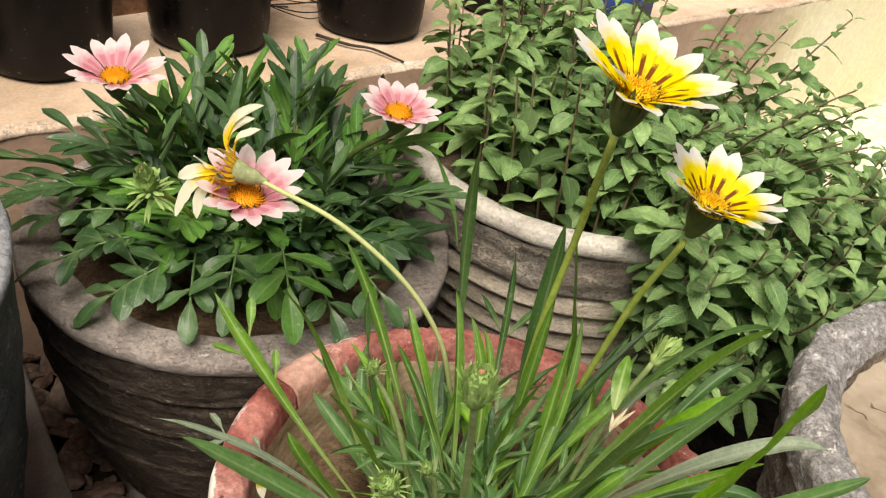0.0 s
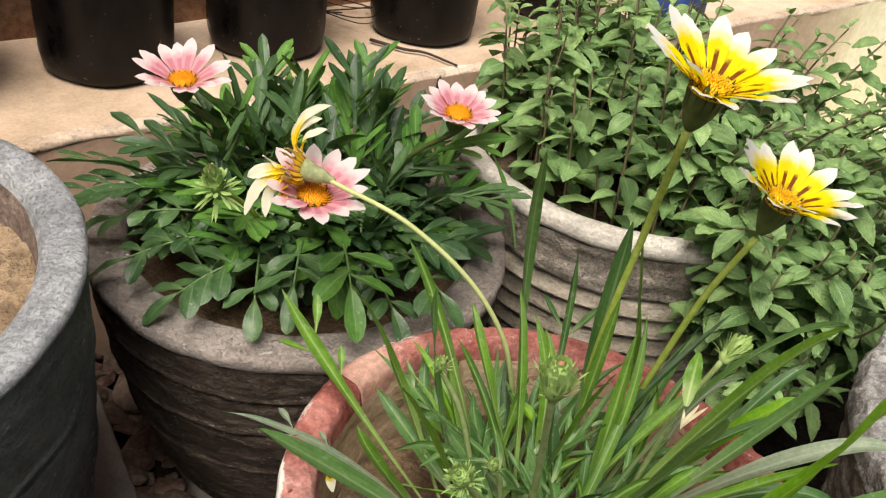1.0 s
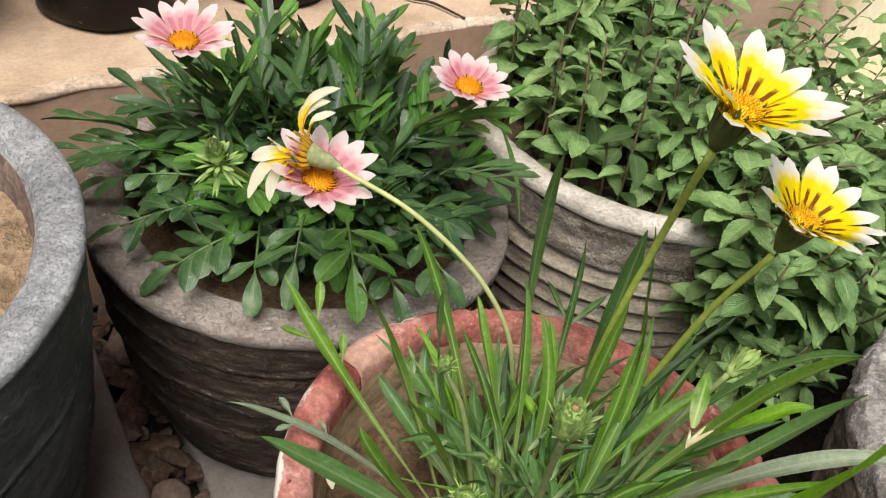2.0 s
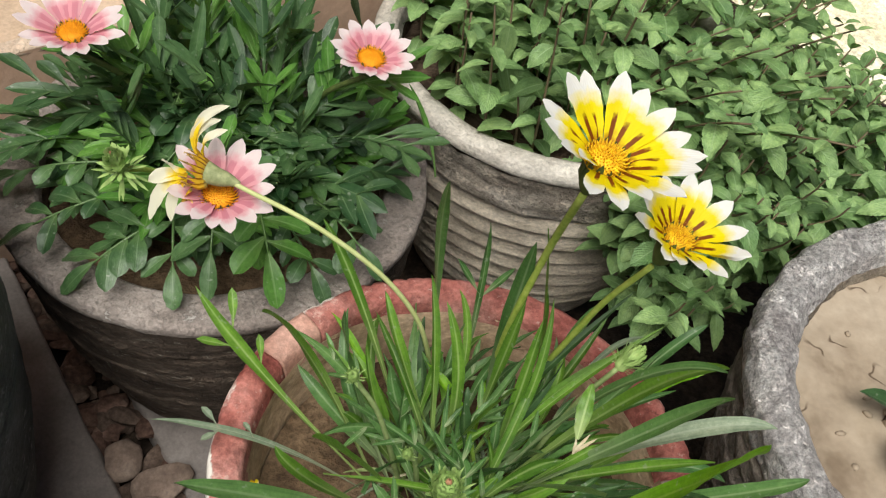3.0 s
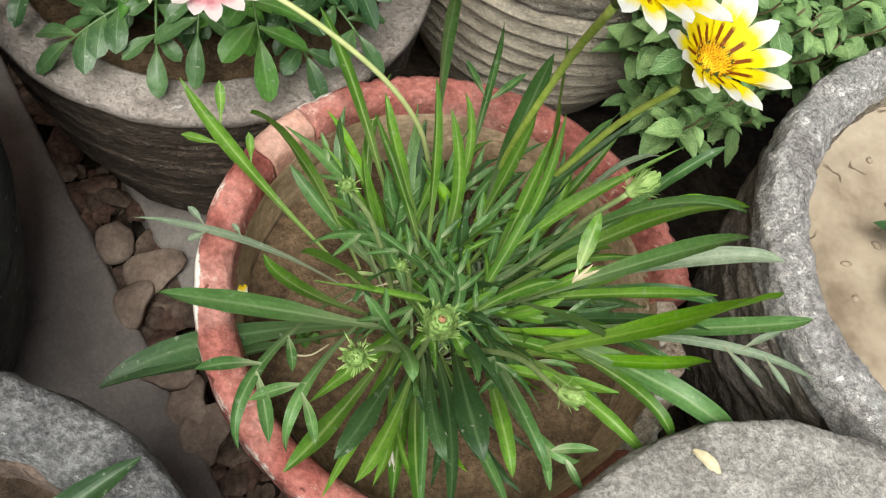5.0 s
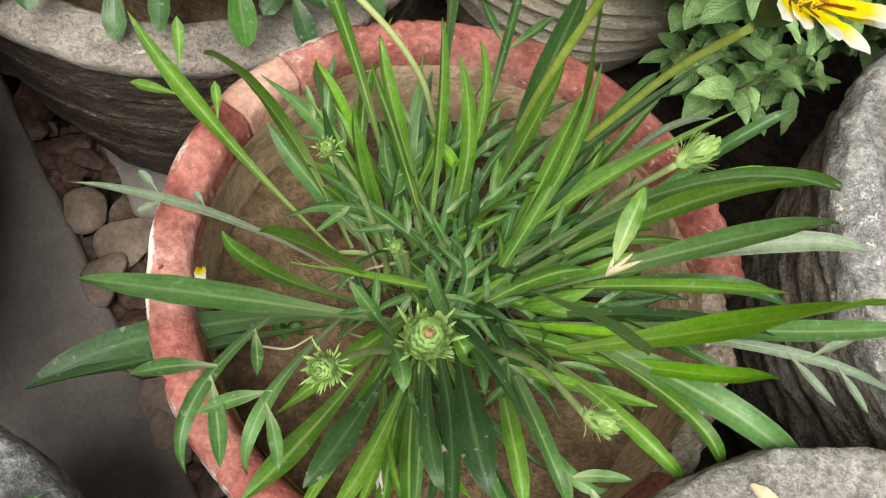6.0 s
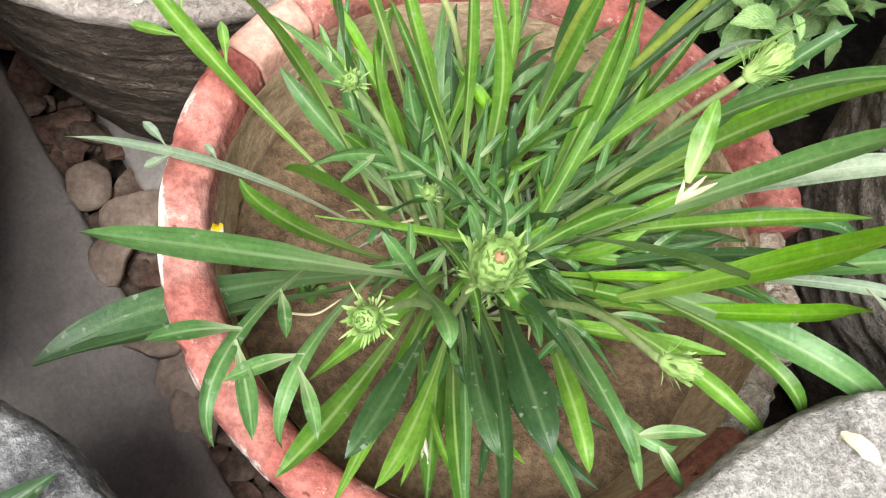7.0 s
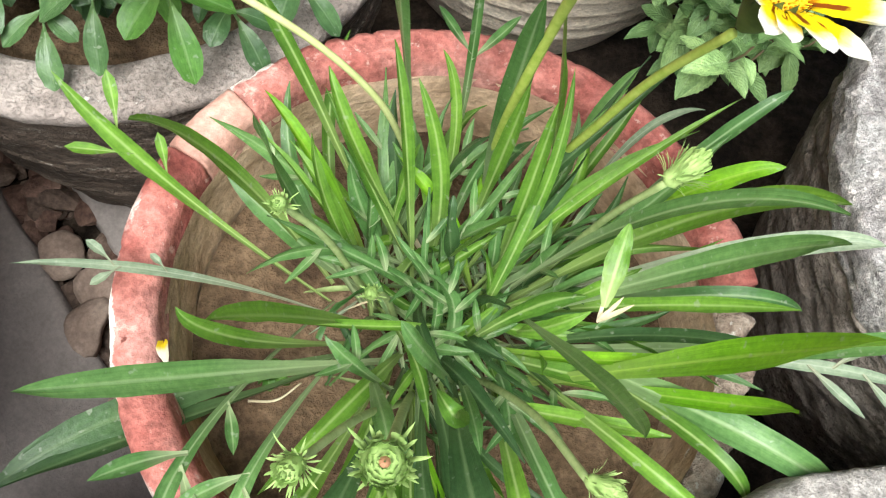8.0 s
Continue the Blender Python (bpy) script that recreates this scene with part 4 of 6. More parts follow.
def yellow_gazania():
    plant = thing("gazania_plant", pose(*CROWN), "yellow flowering gazania with long strap leaves in the clay pot", "flowering plant")
    rng = random.Random(5)

    def leaf(tip, ctrl, base, width, mat, **kw):
        kw.setdefault("shape", long_strap)
        kw.setdefault("wave", 0.0015)
        kw.setdefault("twist", rng.uniform(-0.3, 0.3))
        kw.setdefault("fold", rng.choice((0.35, 0.2, -0.2, 0.4)))
        return add_leaf(plant, tip, width, mat, base, ctrl=ctrl, along=20, **kw)

    # Long leaves, from the side of the slabs round by the ledge to the silted pot and back.
    leaf((-0.154, -0.077, 0.405), (-0.121, -0.062, 0.374), (-0.028, -0.013, 0.252), 0.0125, LEAF_BLUE, fold=0.2, turn=-0.3)
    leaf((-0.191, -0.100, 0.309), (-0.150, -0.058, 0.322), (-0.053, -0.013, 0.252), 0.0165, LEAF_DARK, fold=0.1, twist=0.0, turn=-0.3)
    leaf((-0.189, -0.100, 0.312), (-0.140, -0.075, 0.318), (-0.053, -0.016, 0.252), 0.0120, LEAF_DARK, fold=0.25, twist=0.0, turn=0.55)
    leaf((-0.194, -0.014, 0.343), (-0.138, 0.001, 0.331), (-0.072, 0.008, 0.252), 0.0048, LEAF_PALE, lobes=((0.68, 1, 0.014, 0.0045), (0.66, -1, 0.013, 0.0045), (0.52, 1, 0.010, 0.0035)), turn=-0.3)
    leaf((-0.185, 0.059, 0.375), (-0.152, 0.032, 0.346), (-0.069, 0.014, 0.252), 0.0095, LEAF, lobes=((0.7, 1, 0.026, 0.006), (0.64, -1, 0.024, 0.006), (0.52, 1, 0.02, 0.005)), shape=strap, turn=-0.3)
    leaf((-0.135, 0.019, 0.417), (-0.119, 0.046, 0.375), (-0.069, 0.024, 0.252), 0.0095, LEAF, fold=0.3, turn=-0.3)
    leaf((-0.092, 0.023, 0.423), (-0.094, 0.034, 0.354), (-0.051, 0.012, 0.252), 0.0075, LEAF_BLUE)
    leaf((-0.121, 0.122, 0.383), (-0.094, 0.105, 0.355), (-0.047, 0.049, 0.252), 0.0080, LEAF, fold=0.45, turn=-0.3)
    leaf((-0.075, 0.150, 0.300), (-0.090, 0.085, 0.301), (-0.060, 0.034, 0.252), 0.0075, LEAF, fold=0.45)
    leaf((-0.074, 0.075, 0.379), (-0.063, 0.042, 0.368), (-0.024, 0.042, 0.252), 0.0085, LEAF, fold=0.35)
    leaf((-0.079, 0.091, 0.336), (-0.045, 0.031, 0.333), (-0.027, 0.033, 0.252), 0.0065, LEAF, fold=0.4)
    leaf((-0.049, 0.058, 0.495), (-0.051, 0.099, 0.418), (-0.031, 0.095, 0.252), 0.0080, LEAF_BLUE, fold=0.25)
    leaf((-0.015, 0.134, 0.391), (-0.008, 0.136, 0.335), (-0.014, 0.081, 0.252), 0.0055, LEAF_BLUE, lobes=((0.5, 1, 0.03, 0.0065), (0.52, -1, 0.028, 0.0065)), lobe_shape=long_strap)
    leaf((0.010, 0.081, 0.449), (0.025, 0.080, 0.380), (0.042, 0.064, 0.252), 0.0110, LEAF, fold=0.25)
    leaf((0.001, 0.055, 0.464), (0.001, 0.062, 0.389), (0.003, 0.068, 0.252), 0.0120, LEAF_BLUE, fold=0.2)
    leaf((0.005, 0.052, 0.418), (0.002, 0.046, 0.362), (-0.005, 0.046, 0.252), 0.0080, LEAF)
    leaf((0.065, 0.109, 0.357), (0.050, 0.100, 0.335), (0.037, 0.071, 0.252), 0.0075, LEAF_BLUE, turn=0.35)
    leaf((0.102, 0.101, 0.340), (0.075, 0.111, 0.325), (0.053, 0.070, 0.252), 0.0045, LEAF_PALE, turn=0.35)
    leaf((0.139, 0.108, 0.355), (0.112, 0.091, 0.354), (0.069, 0.066, 0.252), 0.0080, LEAF_BLUE, turn=0.35)
    leaf((0.127, 0.060, 0.366), (0.099, 0.061, 0.360), (0.033, 0.042, 0.252), 0.0110, LEAF_BRIGHT, turn=0.35)
    leaf((0.095, -0.009, 0.467), (0.080, 0.025, 0.421), (0.017, 0.019, 0.252), 0.0115, LEAF, fold=0.3, turn=0.35)
    leaf((0.091, -0.015, 0.472), (0.054, 0.019, 0.440), (0.013, 0.020, 0.252), 0.0095, LEAF_BLUE, fold=0.3, turn=0.35)
    leaf((0.103, -0.014, 0.451), (0.098, 0.005, 0.408), (0.015, 0.010, 0.252), 0.0120, LEAF_BLUE, fold=0.25, turn=0.35)
    leaf((0.165, 0.025, 0.371), (0.126, 0.027, 0.384), (0.017, 0.019, 0.252), 0.0115, LEAF_PALE, fold=0.3, turn=0.35)
    leaf((0.145, 0.006, 0.335), (0.098, 0.003, 0.382), (0.022, 0.012, 0.252), 0.0095, LEAF_BLUE, turn=0.35)
    leaf((0.103, -0.054, 0.478), (0.114, -0.030, 0.396), (0.022, -0.022, 0.252), 0.0150, LEAF_BRIGHT, fold=0.2, turn=0.15, twist=0.0)
    leaf((0.160, -0.024, 0.404), (0.146, -0.030, 0.393), (0.016, -0.001, 0.252), 0.0105, LEAF_BLUE, fold=0.25, turn=0.35)
    leaf((0.107, -0.056, 0.401), (0.113, -0.047, 0.361), (0.018, -0.015, 0.252), 0.0085, LEAF_BRIGHT, turn=0.35)
    leaf((0.202, -0.026, 0.332), (0.128, -0.026, 0.390), (0.031, -0.002, 0.252), 0.0058, LEAF_PALE, lobes=((0.6, 1, 0.026, 0.005), (0.66, -1, 0.022, 0.0045), (0.74, 1, 0.022, 0.0045)), lobe_shape=long_strap, turn=0.35)
    leaf((0.166, -0.074, 0.325), (0.093, -0.059, 0.396), (0.027, 0.006, 0.252), 0.0150, LEAF_BLUE, fold=0.3, turn=0.2)
    leaf((0.117, -0.080, 0.330), (0.097, -0.067, 0.389), (0.031, 0.007, 0.252), 0.0085, LEAF, turn=0.35)
    leaf((0.032, -0.084, 0.467), (0.039, -0.068, 0.441), (0.016, 0.026, 0.252), 0.0090, LEAF_BLUE, fold=0.3)
    leaf((0.106, -0.088, 0.325), (0.063, -0.076, 0.376), (0.028, -0.007, 0.252), 0.0085, LEAF, turn=0.35)
    leaf((0.004, 0.002, 0.406), (-0.005, 0.014, 0.364), (-0.023, 0.030, 0.252), 0.0085, LEAF, fold=0.3)
    leaf((-0.117, -0.034, 0.373), (-0.107, -0.047, 0.361), (-0.054, -0.007, 0.252), 0.0085, LEAF, fold=0.3, turn=-0.3)
    leaf((-0.095, -0.051, 0.420), (-0.083, -0.034, 0.383), (-0.039, 0.003, 0.252), 0.0110, LEAF, fold=0.35)
    leaf((-0.108, -0.126, 0.345), (-0.125, -0.105, 0.398), (-0.067, 0.014, 0.252), 0.0075, LEAF_BLUE, lobes=((0.52, 1, 0.034, 0.008), (0.56, -1, 0.034, 0.008), (0.36, -1, 0.022, 0.006)), lobe_shape=long_strap, shape=strap, turn=-0.3)
    leaf((-0.086, -0.120, 0.330), (-0.095, -0.107, 0.399), (-0.049, 0.003, 0.252), 0.0070, LEAF_BLUE, lobes=((0.55, 1, 0.028, 0.007), (0.6, -1, 0.026, 0.006)), lobe_shape=long_strap, shape=strap)
    leaf((-0.085, -0.133, 0.345), (-0.063, -0.107, 0.358), (-0.034, -0.013, 0.252), 0.0120, LEAF, fold=0.25, shape=strap)
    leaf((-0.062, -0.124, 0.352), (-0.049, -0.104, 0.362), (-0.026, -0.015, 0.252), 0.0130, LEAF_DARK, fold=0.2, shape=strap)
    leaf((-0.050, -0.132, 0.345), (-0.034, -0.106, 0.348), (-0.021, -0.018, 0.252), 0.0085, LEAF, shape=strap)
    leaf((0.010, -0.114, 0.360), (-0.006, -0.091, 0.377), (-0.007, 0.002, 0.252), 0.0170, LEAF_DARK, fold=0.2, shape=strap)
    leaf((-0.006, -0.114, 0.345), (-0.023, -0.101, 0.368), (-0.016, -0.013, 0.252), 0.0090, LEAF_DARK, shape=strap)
    leaf((0.030, -0.113, 0.335), (0.018, -0.093, 0.362), (0.015, -0.010, 0.252), 0.0095, LEAF)
    leaf((0.050, -0.107, 0.330), (0.028, -0.090, 0.369), (0.014, -0.002, 0.252), 0.0085, LEAF_BLUE)
    leaf((0.068, -0.095, 0.325), (0.044, -0.115, 0.356), (0.009, -0.011, 0.252), 0.0060, LEAF_BLUE, lobes=((0.6, 1, 0.022, 0.006), (0.66, -1, 0.022, 0.006), (0.8, 1, 0.016, 0.005)), lobe_shape=oval, turn=0.35)
    leaf((-0.031, -0.081, 0.360), (-0.034, -0.068, 0.377), (-0.047, -0.017, 0.252), 0.0085, LEAF_BLUE)
    leaf((0.002, -0.075, 0.360), (-0.001, -0.056, 0.357), (-0.004, -0.009, 0.252), 0.0065, LEAF_BLUE)
    leaf((-0.033, -0.032, 0.380), (-0.020, -0.045, 0.369), (0.005, -0.025, 0.252), 0.0090, LEAF_BLUE)
    leaf((-0.017, -0.054, 0.370), (-0.003, -0.085, 0.403), (-0.006, -0.019, 0.252), 0.0100, LEAF)
    leaf((0.036, -0.010, 0.439), (0.033, -0.022, 0.437), (0.031, -0.035, 0.427), 0.0075, LEAF, shape=oval)
    # Middling leaves between the long ones, most of them on the sides of the ledge and the silted pot.
    for k in range(54):
        a = radians(rng.choice((rng.uniform(-62, 112), rng.uniform(-62, 112), rng.uniform(-62, 112), rng.uniform(240, 300), rng.uniform(112, 160))))
        reach = rng.uniform(0.085, 0.15) * (0.8 if 1.0 < a < 2.9 else 1.0)
        high = rng.uniform(0.055, 0.15) if a < 2.0 and a > -0.3 else rng.uniform(0.05, 0.10)
        tip = CROWN + Vector((reach * math.cos(a) * 1.08, reach * math.sin(a), high))
        off = a + rng.uniform(-0.7, 0.7)
        base = CROWN + Vector((math.cos(off), math.sin(off), 0)) * rng.uniform(0.006, 0.036)
        mid = base.lerp(tip, rng.uniform(0.42, 0.56)) + Vector((rng.uniform(-0.024, 0.024), rng.uniform(-0.024, 0.024), rng.uniform(0.008, 0.034)))
        leaf(tip, mid, base, rng.uniform(0.0055, 0.0100), rng.choice((LEAF, LEAF, LEAF_BLUE, LEAF, LEAF_BLUE, LEAF_DARK, LEAF_BRIGHT, LEAF)), turn=rng.uniform(-0.5, 0.5), twist=rng.uniform(-0.7, 0.7), fold=rng.uniform(0.1, 0.45))
    # Shorter leaves that fill the heart of the plant, out of four crowns grown together.
    crowns = [Vector(p) for p in ((-0.047, 0.023, 0.248), (0.012, 0.010, 0.248), (-0.017, -0.030, 0.248), (-0.012, 0.030, 0.248))]
    for k in range(150):
        crown = rng.choice((*crowns, crowns[1]))
        a = rng.uniform(0, 2 * math.pi)
        reach = rng.uniform(0.03, 0.10)
        if (math.cos(a) < -0.2 or math.pi < a < 4.6) and rng.random() < 0.8:
            continue
        # Leaves towards -y draw from a darker set of greens.
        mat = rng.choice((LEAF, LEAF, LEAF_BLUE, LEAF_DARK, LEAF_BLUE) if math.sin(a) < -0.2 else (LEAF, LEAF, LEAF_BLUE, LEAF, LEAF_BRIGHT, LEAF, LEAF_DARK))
        tip = crown + Vector((reach * math.cos(a) * 1.1, reach * math.sin(a), rng.uniform(0.012, 0.08) + (0.025 if a < math.pi else 0)))
        lob = ()
        if rng.random() < 0.35:
            mat = LEAF_BLUE
            lob = ((0.55, 1, 0.019, 0.0042), (0.6, -1, 0.021, 0.0042), (0.74, 1, 0.016, 0.0038), (0.78, -1, 0.015, 0.0038))[: rng.choice((2, 2, 3))]
        off = a + rng.uniform(-1.2, 1.2)
        base = crown + Vector((math.cos(off), math.sin(off), 0)) * rng.uniform(0.003, 0.016) + Vector((0, 0, rng.uniform(-0.002, 0.006)))
        add_leaf(plant, tip, rng.choice((rng.uniform(0.0035, 0.006), rng.uniform(0.006, 0.0095))), mat, base, rng.uniform(0.005, 0.045), rng.choice((strap, long_strap)), rng.choice((0.35, 0.2, -0.25, 0.5)), rng.uniform(-1.0, 1.0), 12, rng.uniform(-0.7, 0.7), lob, 0.003, oval, lean=rng.uniform(0.3, 0.65), bend=rng.uniform(-0.03, 0.03))
    # Old stalks lying round the crowns.
    for k in range(60):
        a = rng.uniform(0, 2 * math.pi)
        crown = rng.choice(crowns)
        way = Vector((math.cos(a), math.sin(a), 0))
        p = crown + way * rng.uniform(0.015, 0.045)
        add_leaf(plant, p + Vector((math.cos(a + 0.7), math.sin(a + 0.7), 0)) * rng.uniform(0.008, 0.024) + Vector((0, 0, rng.uniform(0.0, 0.03))), rng.uniform(0.002, 0.004), rng.choice((DRY, LEAF_PALE, STEM_BUD, STEM_BUD, LEAF_BLUE)), crown + way * 0.006, 0.012, oval, 0.3, rng.uniform(-1, 1), along=8, name="dry_leaf", bend=rng.uniform(-0.01, 0.01))
    # Stems and flowers.
    add_stem(plant, [(0.002, 0.078, 0.270), (0.002, 0.061, 0.380), (0.008, 0.054, 0.460), (0.008, 0.025, 0.531)], 0.0023, 0.0019, STEM)
    add_stem(plant, [(0.025, 0.084, 0.270), (0.037, 0.065, 0.360), (0.047, 0.054, 0.425), (0.058, 0.042, 0.474)], 0.0021, 0.0017, STEM)
    add_stem(plant, [(-0.033, 0.083, 0.270), (-0.040, 0.077, 0.315), (-0.053, 0.073, 0.360), (-0.079, 0.073, 0.397), (-0.119, 0.077, 0.425), (-0.158, 0.086, 0.4345), (-0.1665, 0.0885, 0.436)], 0.0017, 0.0014, STEM_PALE, label="long pale arching stem")
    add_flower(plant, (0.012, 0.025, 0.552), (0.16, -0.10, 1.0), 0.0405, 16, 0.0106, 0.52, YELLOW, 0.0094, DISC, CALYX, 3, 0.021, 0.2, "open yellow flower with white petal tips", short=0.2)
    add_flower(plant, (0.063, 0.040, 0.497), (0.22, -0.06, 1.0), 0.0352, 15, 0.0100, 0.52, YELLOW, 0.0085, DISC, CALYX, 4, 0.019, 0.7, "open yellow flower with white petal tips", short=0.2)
    # The wilted flower hangs at the end of the pale stem.
    wilt = Matrix.Translation(-at_of(plant)) @ facing(Vector((-0.180, 0.0905, 0.4385)), (-0.98, 0.09, 0.17))
    bm = bmesh.new()
    lathe(bm, fine([(0.0014, -0.0165), (0.0026, -0.0140), (0.0044, -0.008), (0.0060, -0.001), (0.0068, 0.003), (0.005, 0.0025), (0.001, 0.002)], 0.003), 20, 0, 0.0006, 9, flow=30)
    head = part("wilted_flower", bm, CALYX_PALE, plant, "wilted cream and yellow flower with drooping petals")
    head.matrix_basis = wilt
    o = at_of(plant)
    inv = wilt.inverted()

    def droop(start, mid, tip, width, mat=YELLOW_WILT, turn=0.0, twist=0.5):
        bm = bmesh.new()
        across = inv.to_3x3() @ (Vector(tip) - Vector(start)).cross(Vector((0.05, -0.75, 0.66)))
        blade(bm, *(inv @ (Vector(p) - o) for p in (start, mid, tip)), width, petal_shape, 10, 0.3, twist, 0.002, 3, side=across, turn=turn)
        part("petal", bm, mat, head)

    # A ring of shrivelled rays round the mouth of the green cup.
    for k in range(15):
        a = 2 * math.pi * k / 15
        way = Vector((0, math.cos(a), math.sin(a)))
        c0 = Vector((-0.1815, 0.0907, 0.4387))
        droop(c0 + way * 0.0055, c0 + way * 0.0098 + Vector((-0.005, 0, 0.001)), c0 + way * (0.0085 + 0.002 * (k % 3)) + Vector((-0.011 - 0.003 * (k % 2), 0.001, 0.002)), 0.0066, WITHERED, twist=0.9)
    droop((-0.1884, 0.096, 0.4475), (-0.1965, 0.104, 0.461), (-0.1775, 0.1080, 0.4645), 0.0062, turn=-0.2)
    droop((-0.1895, 0.0975, 0.450), (-0.1930, 0.107, 0.468), (-0.1735, 0.1127, 0.4712), 0.0055, turn=-0.5)
    droop((-0.1850, 0.096, 0.4465), (-0.1880, 0.103, 0.456), (-0.1735, 0.1065, 0.4590), 0.0050, turn=0.3)
    droop((-0.1930, 0.0885, 0.4360), (-0.2060, 0.0890, 0.4375), (-0.2140, 0.0845, 0.4310), 0.0090, turn=0.2, twist=-0.3)
    droop((-0.1930, 0.0880, 0.4355), (-0.2090, 0.0850, 0.4330), (-0.2114, 0.0725, 0.4129), 0.0088, turn=0.1, twist=0.2)
    droop((-0.1935, 0.0875, 0.4345), (-0.2030, 0.0820, 0.4280), (-0.1997, 0.0732, 0.4135), 0.0068, turn=-0.3, twist=0.2)
    droop((-0.1935, 0.0900, 0.4390), (-0.1990, 0.0910, 0.4390), (-0.2075, 0.0922, 0.4430), 0.0080, turn=0.2)
    droop((-0.1900, 0.0850, 0.4320), (-0.1960, 0.0800, 0.4270), (-0.1880, 0.0770, 0.4225), 0.0070, WITHERED)
    # Buds.
    def bud(at, way, r, length, seed, spikes, spread, foot, tip_mat=BUD):
        way = Vector(way).normalized()
        end = Vector(at) - way * length * 0.45
        add_stem(plant, [foot, Vector(foot).lerp(end, 0.55) + Vector((0, 0, 0.02)), end], 0.0018, 0.0015, STEM_BUD, "bud_stem")
        add_bud(plant, at, way, r, length, seed, spikes, spread, tip_mat)

    bud((-0.035, -0.099, 0.484), (0.0, -0.1, 1), 0.0074, 0.0195, 11, 34, 0.32, (-0.022, -0.030, 0.25), BUDTIP)
    bud((-0.062, -0.094, 0.419), (-0.25, -0.5, 0.9), 0.0056, 0.0145, 12, 30, 0.8, (-0.024, -0.034, 0.25))
    bud((-0.083, 0.006, 0.388), (-0.1, -0.3, 1), 0.0040, 0.0112, 13, 24, 0.64, (-0.044, 0.012, 0.25))
    bud((0.063, 0.024, 0.419), (0.75, 0.45, 0.8), 0.0062, 0.0200, 14, 30, 0.75, (0.030, 0.030, 0.25))
    bud((0.038, -0.089, 0.406), (0.7, -0.35, 0.6), 0.0050, 0.0150, 15, 22, 0.56, (0.006, -0.016, 0.25))
    bud((-0.046, -0.008, 0.337), (0, -0.1, 1), 0.0038, 0.011, 16, 12, 0.5, (-0.032, 0.004, 0.25))
    # Withered bits caught between the leaves.
    for tip, base in (((-0.033, -0.106, 0.285), (-0.032, -0.100, 0.297)), ((-0.004, -0.090, 0.285), (-0.005, -0.085, 0.300))):
        for k in range(3):
            add_leaf(plant, Vector(tip) + Vector((0.003 * k, -0.002 * k, 0.002 * k)), 0.0026, WHITE_DRY, base, 0.004, oval, 0.7, 1.0, 8, name="withered_petal", wave=0.003)
    for k in range(4):
        add_leaf(plant, (0.032 + 0.003 * k, -0.030 - 0.003 * (k % 2), 0.421 + 0.002 * k), 0.002, DRY, (0.032, -0.036, 0.414), 0.002, oval, 0.5, 0.6, 6, name="withered_petal")
    return plant


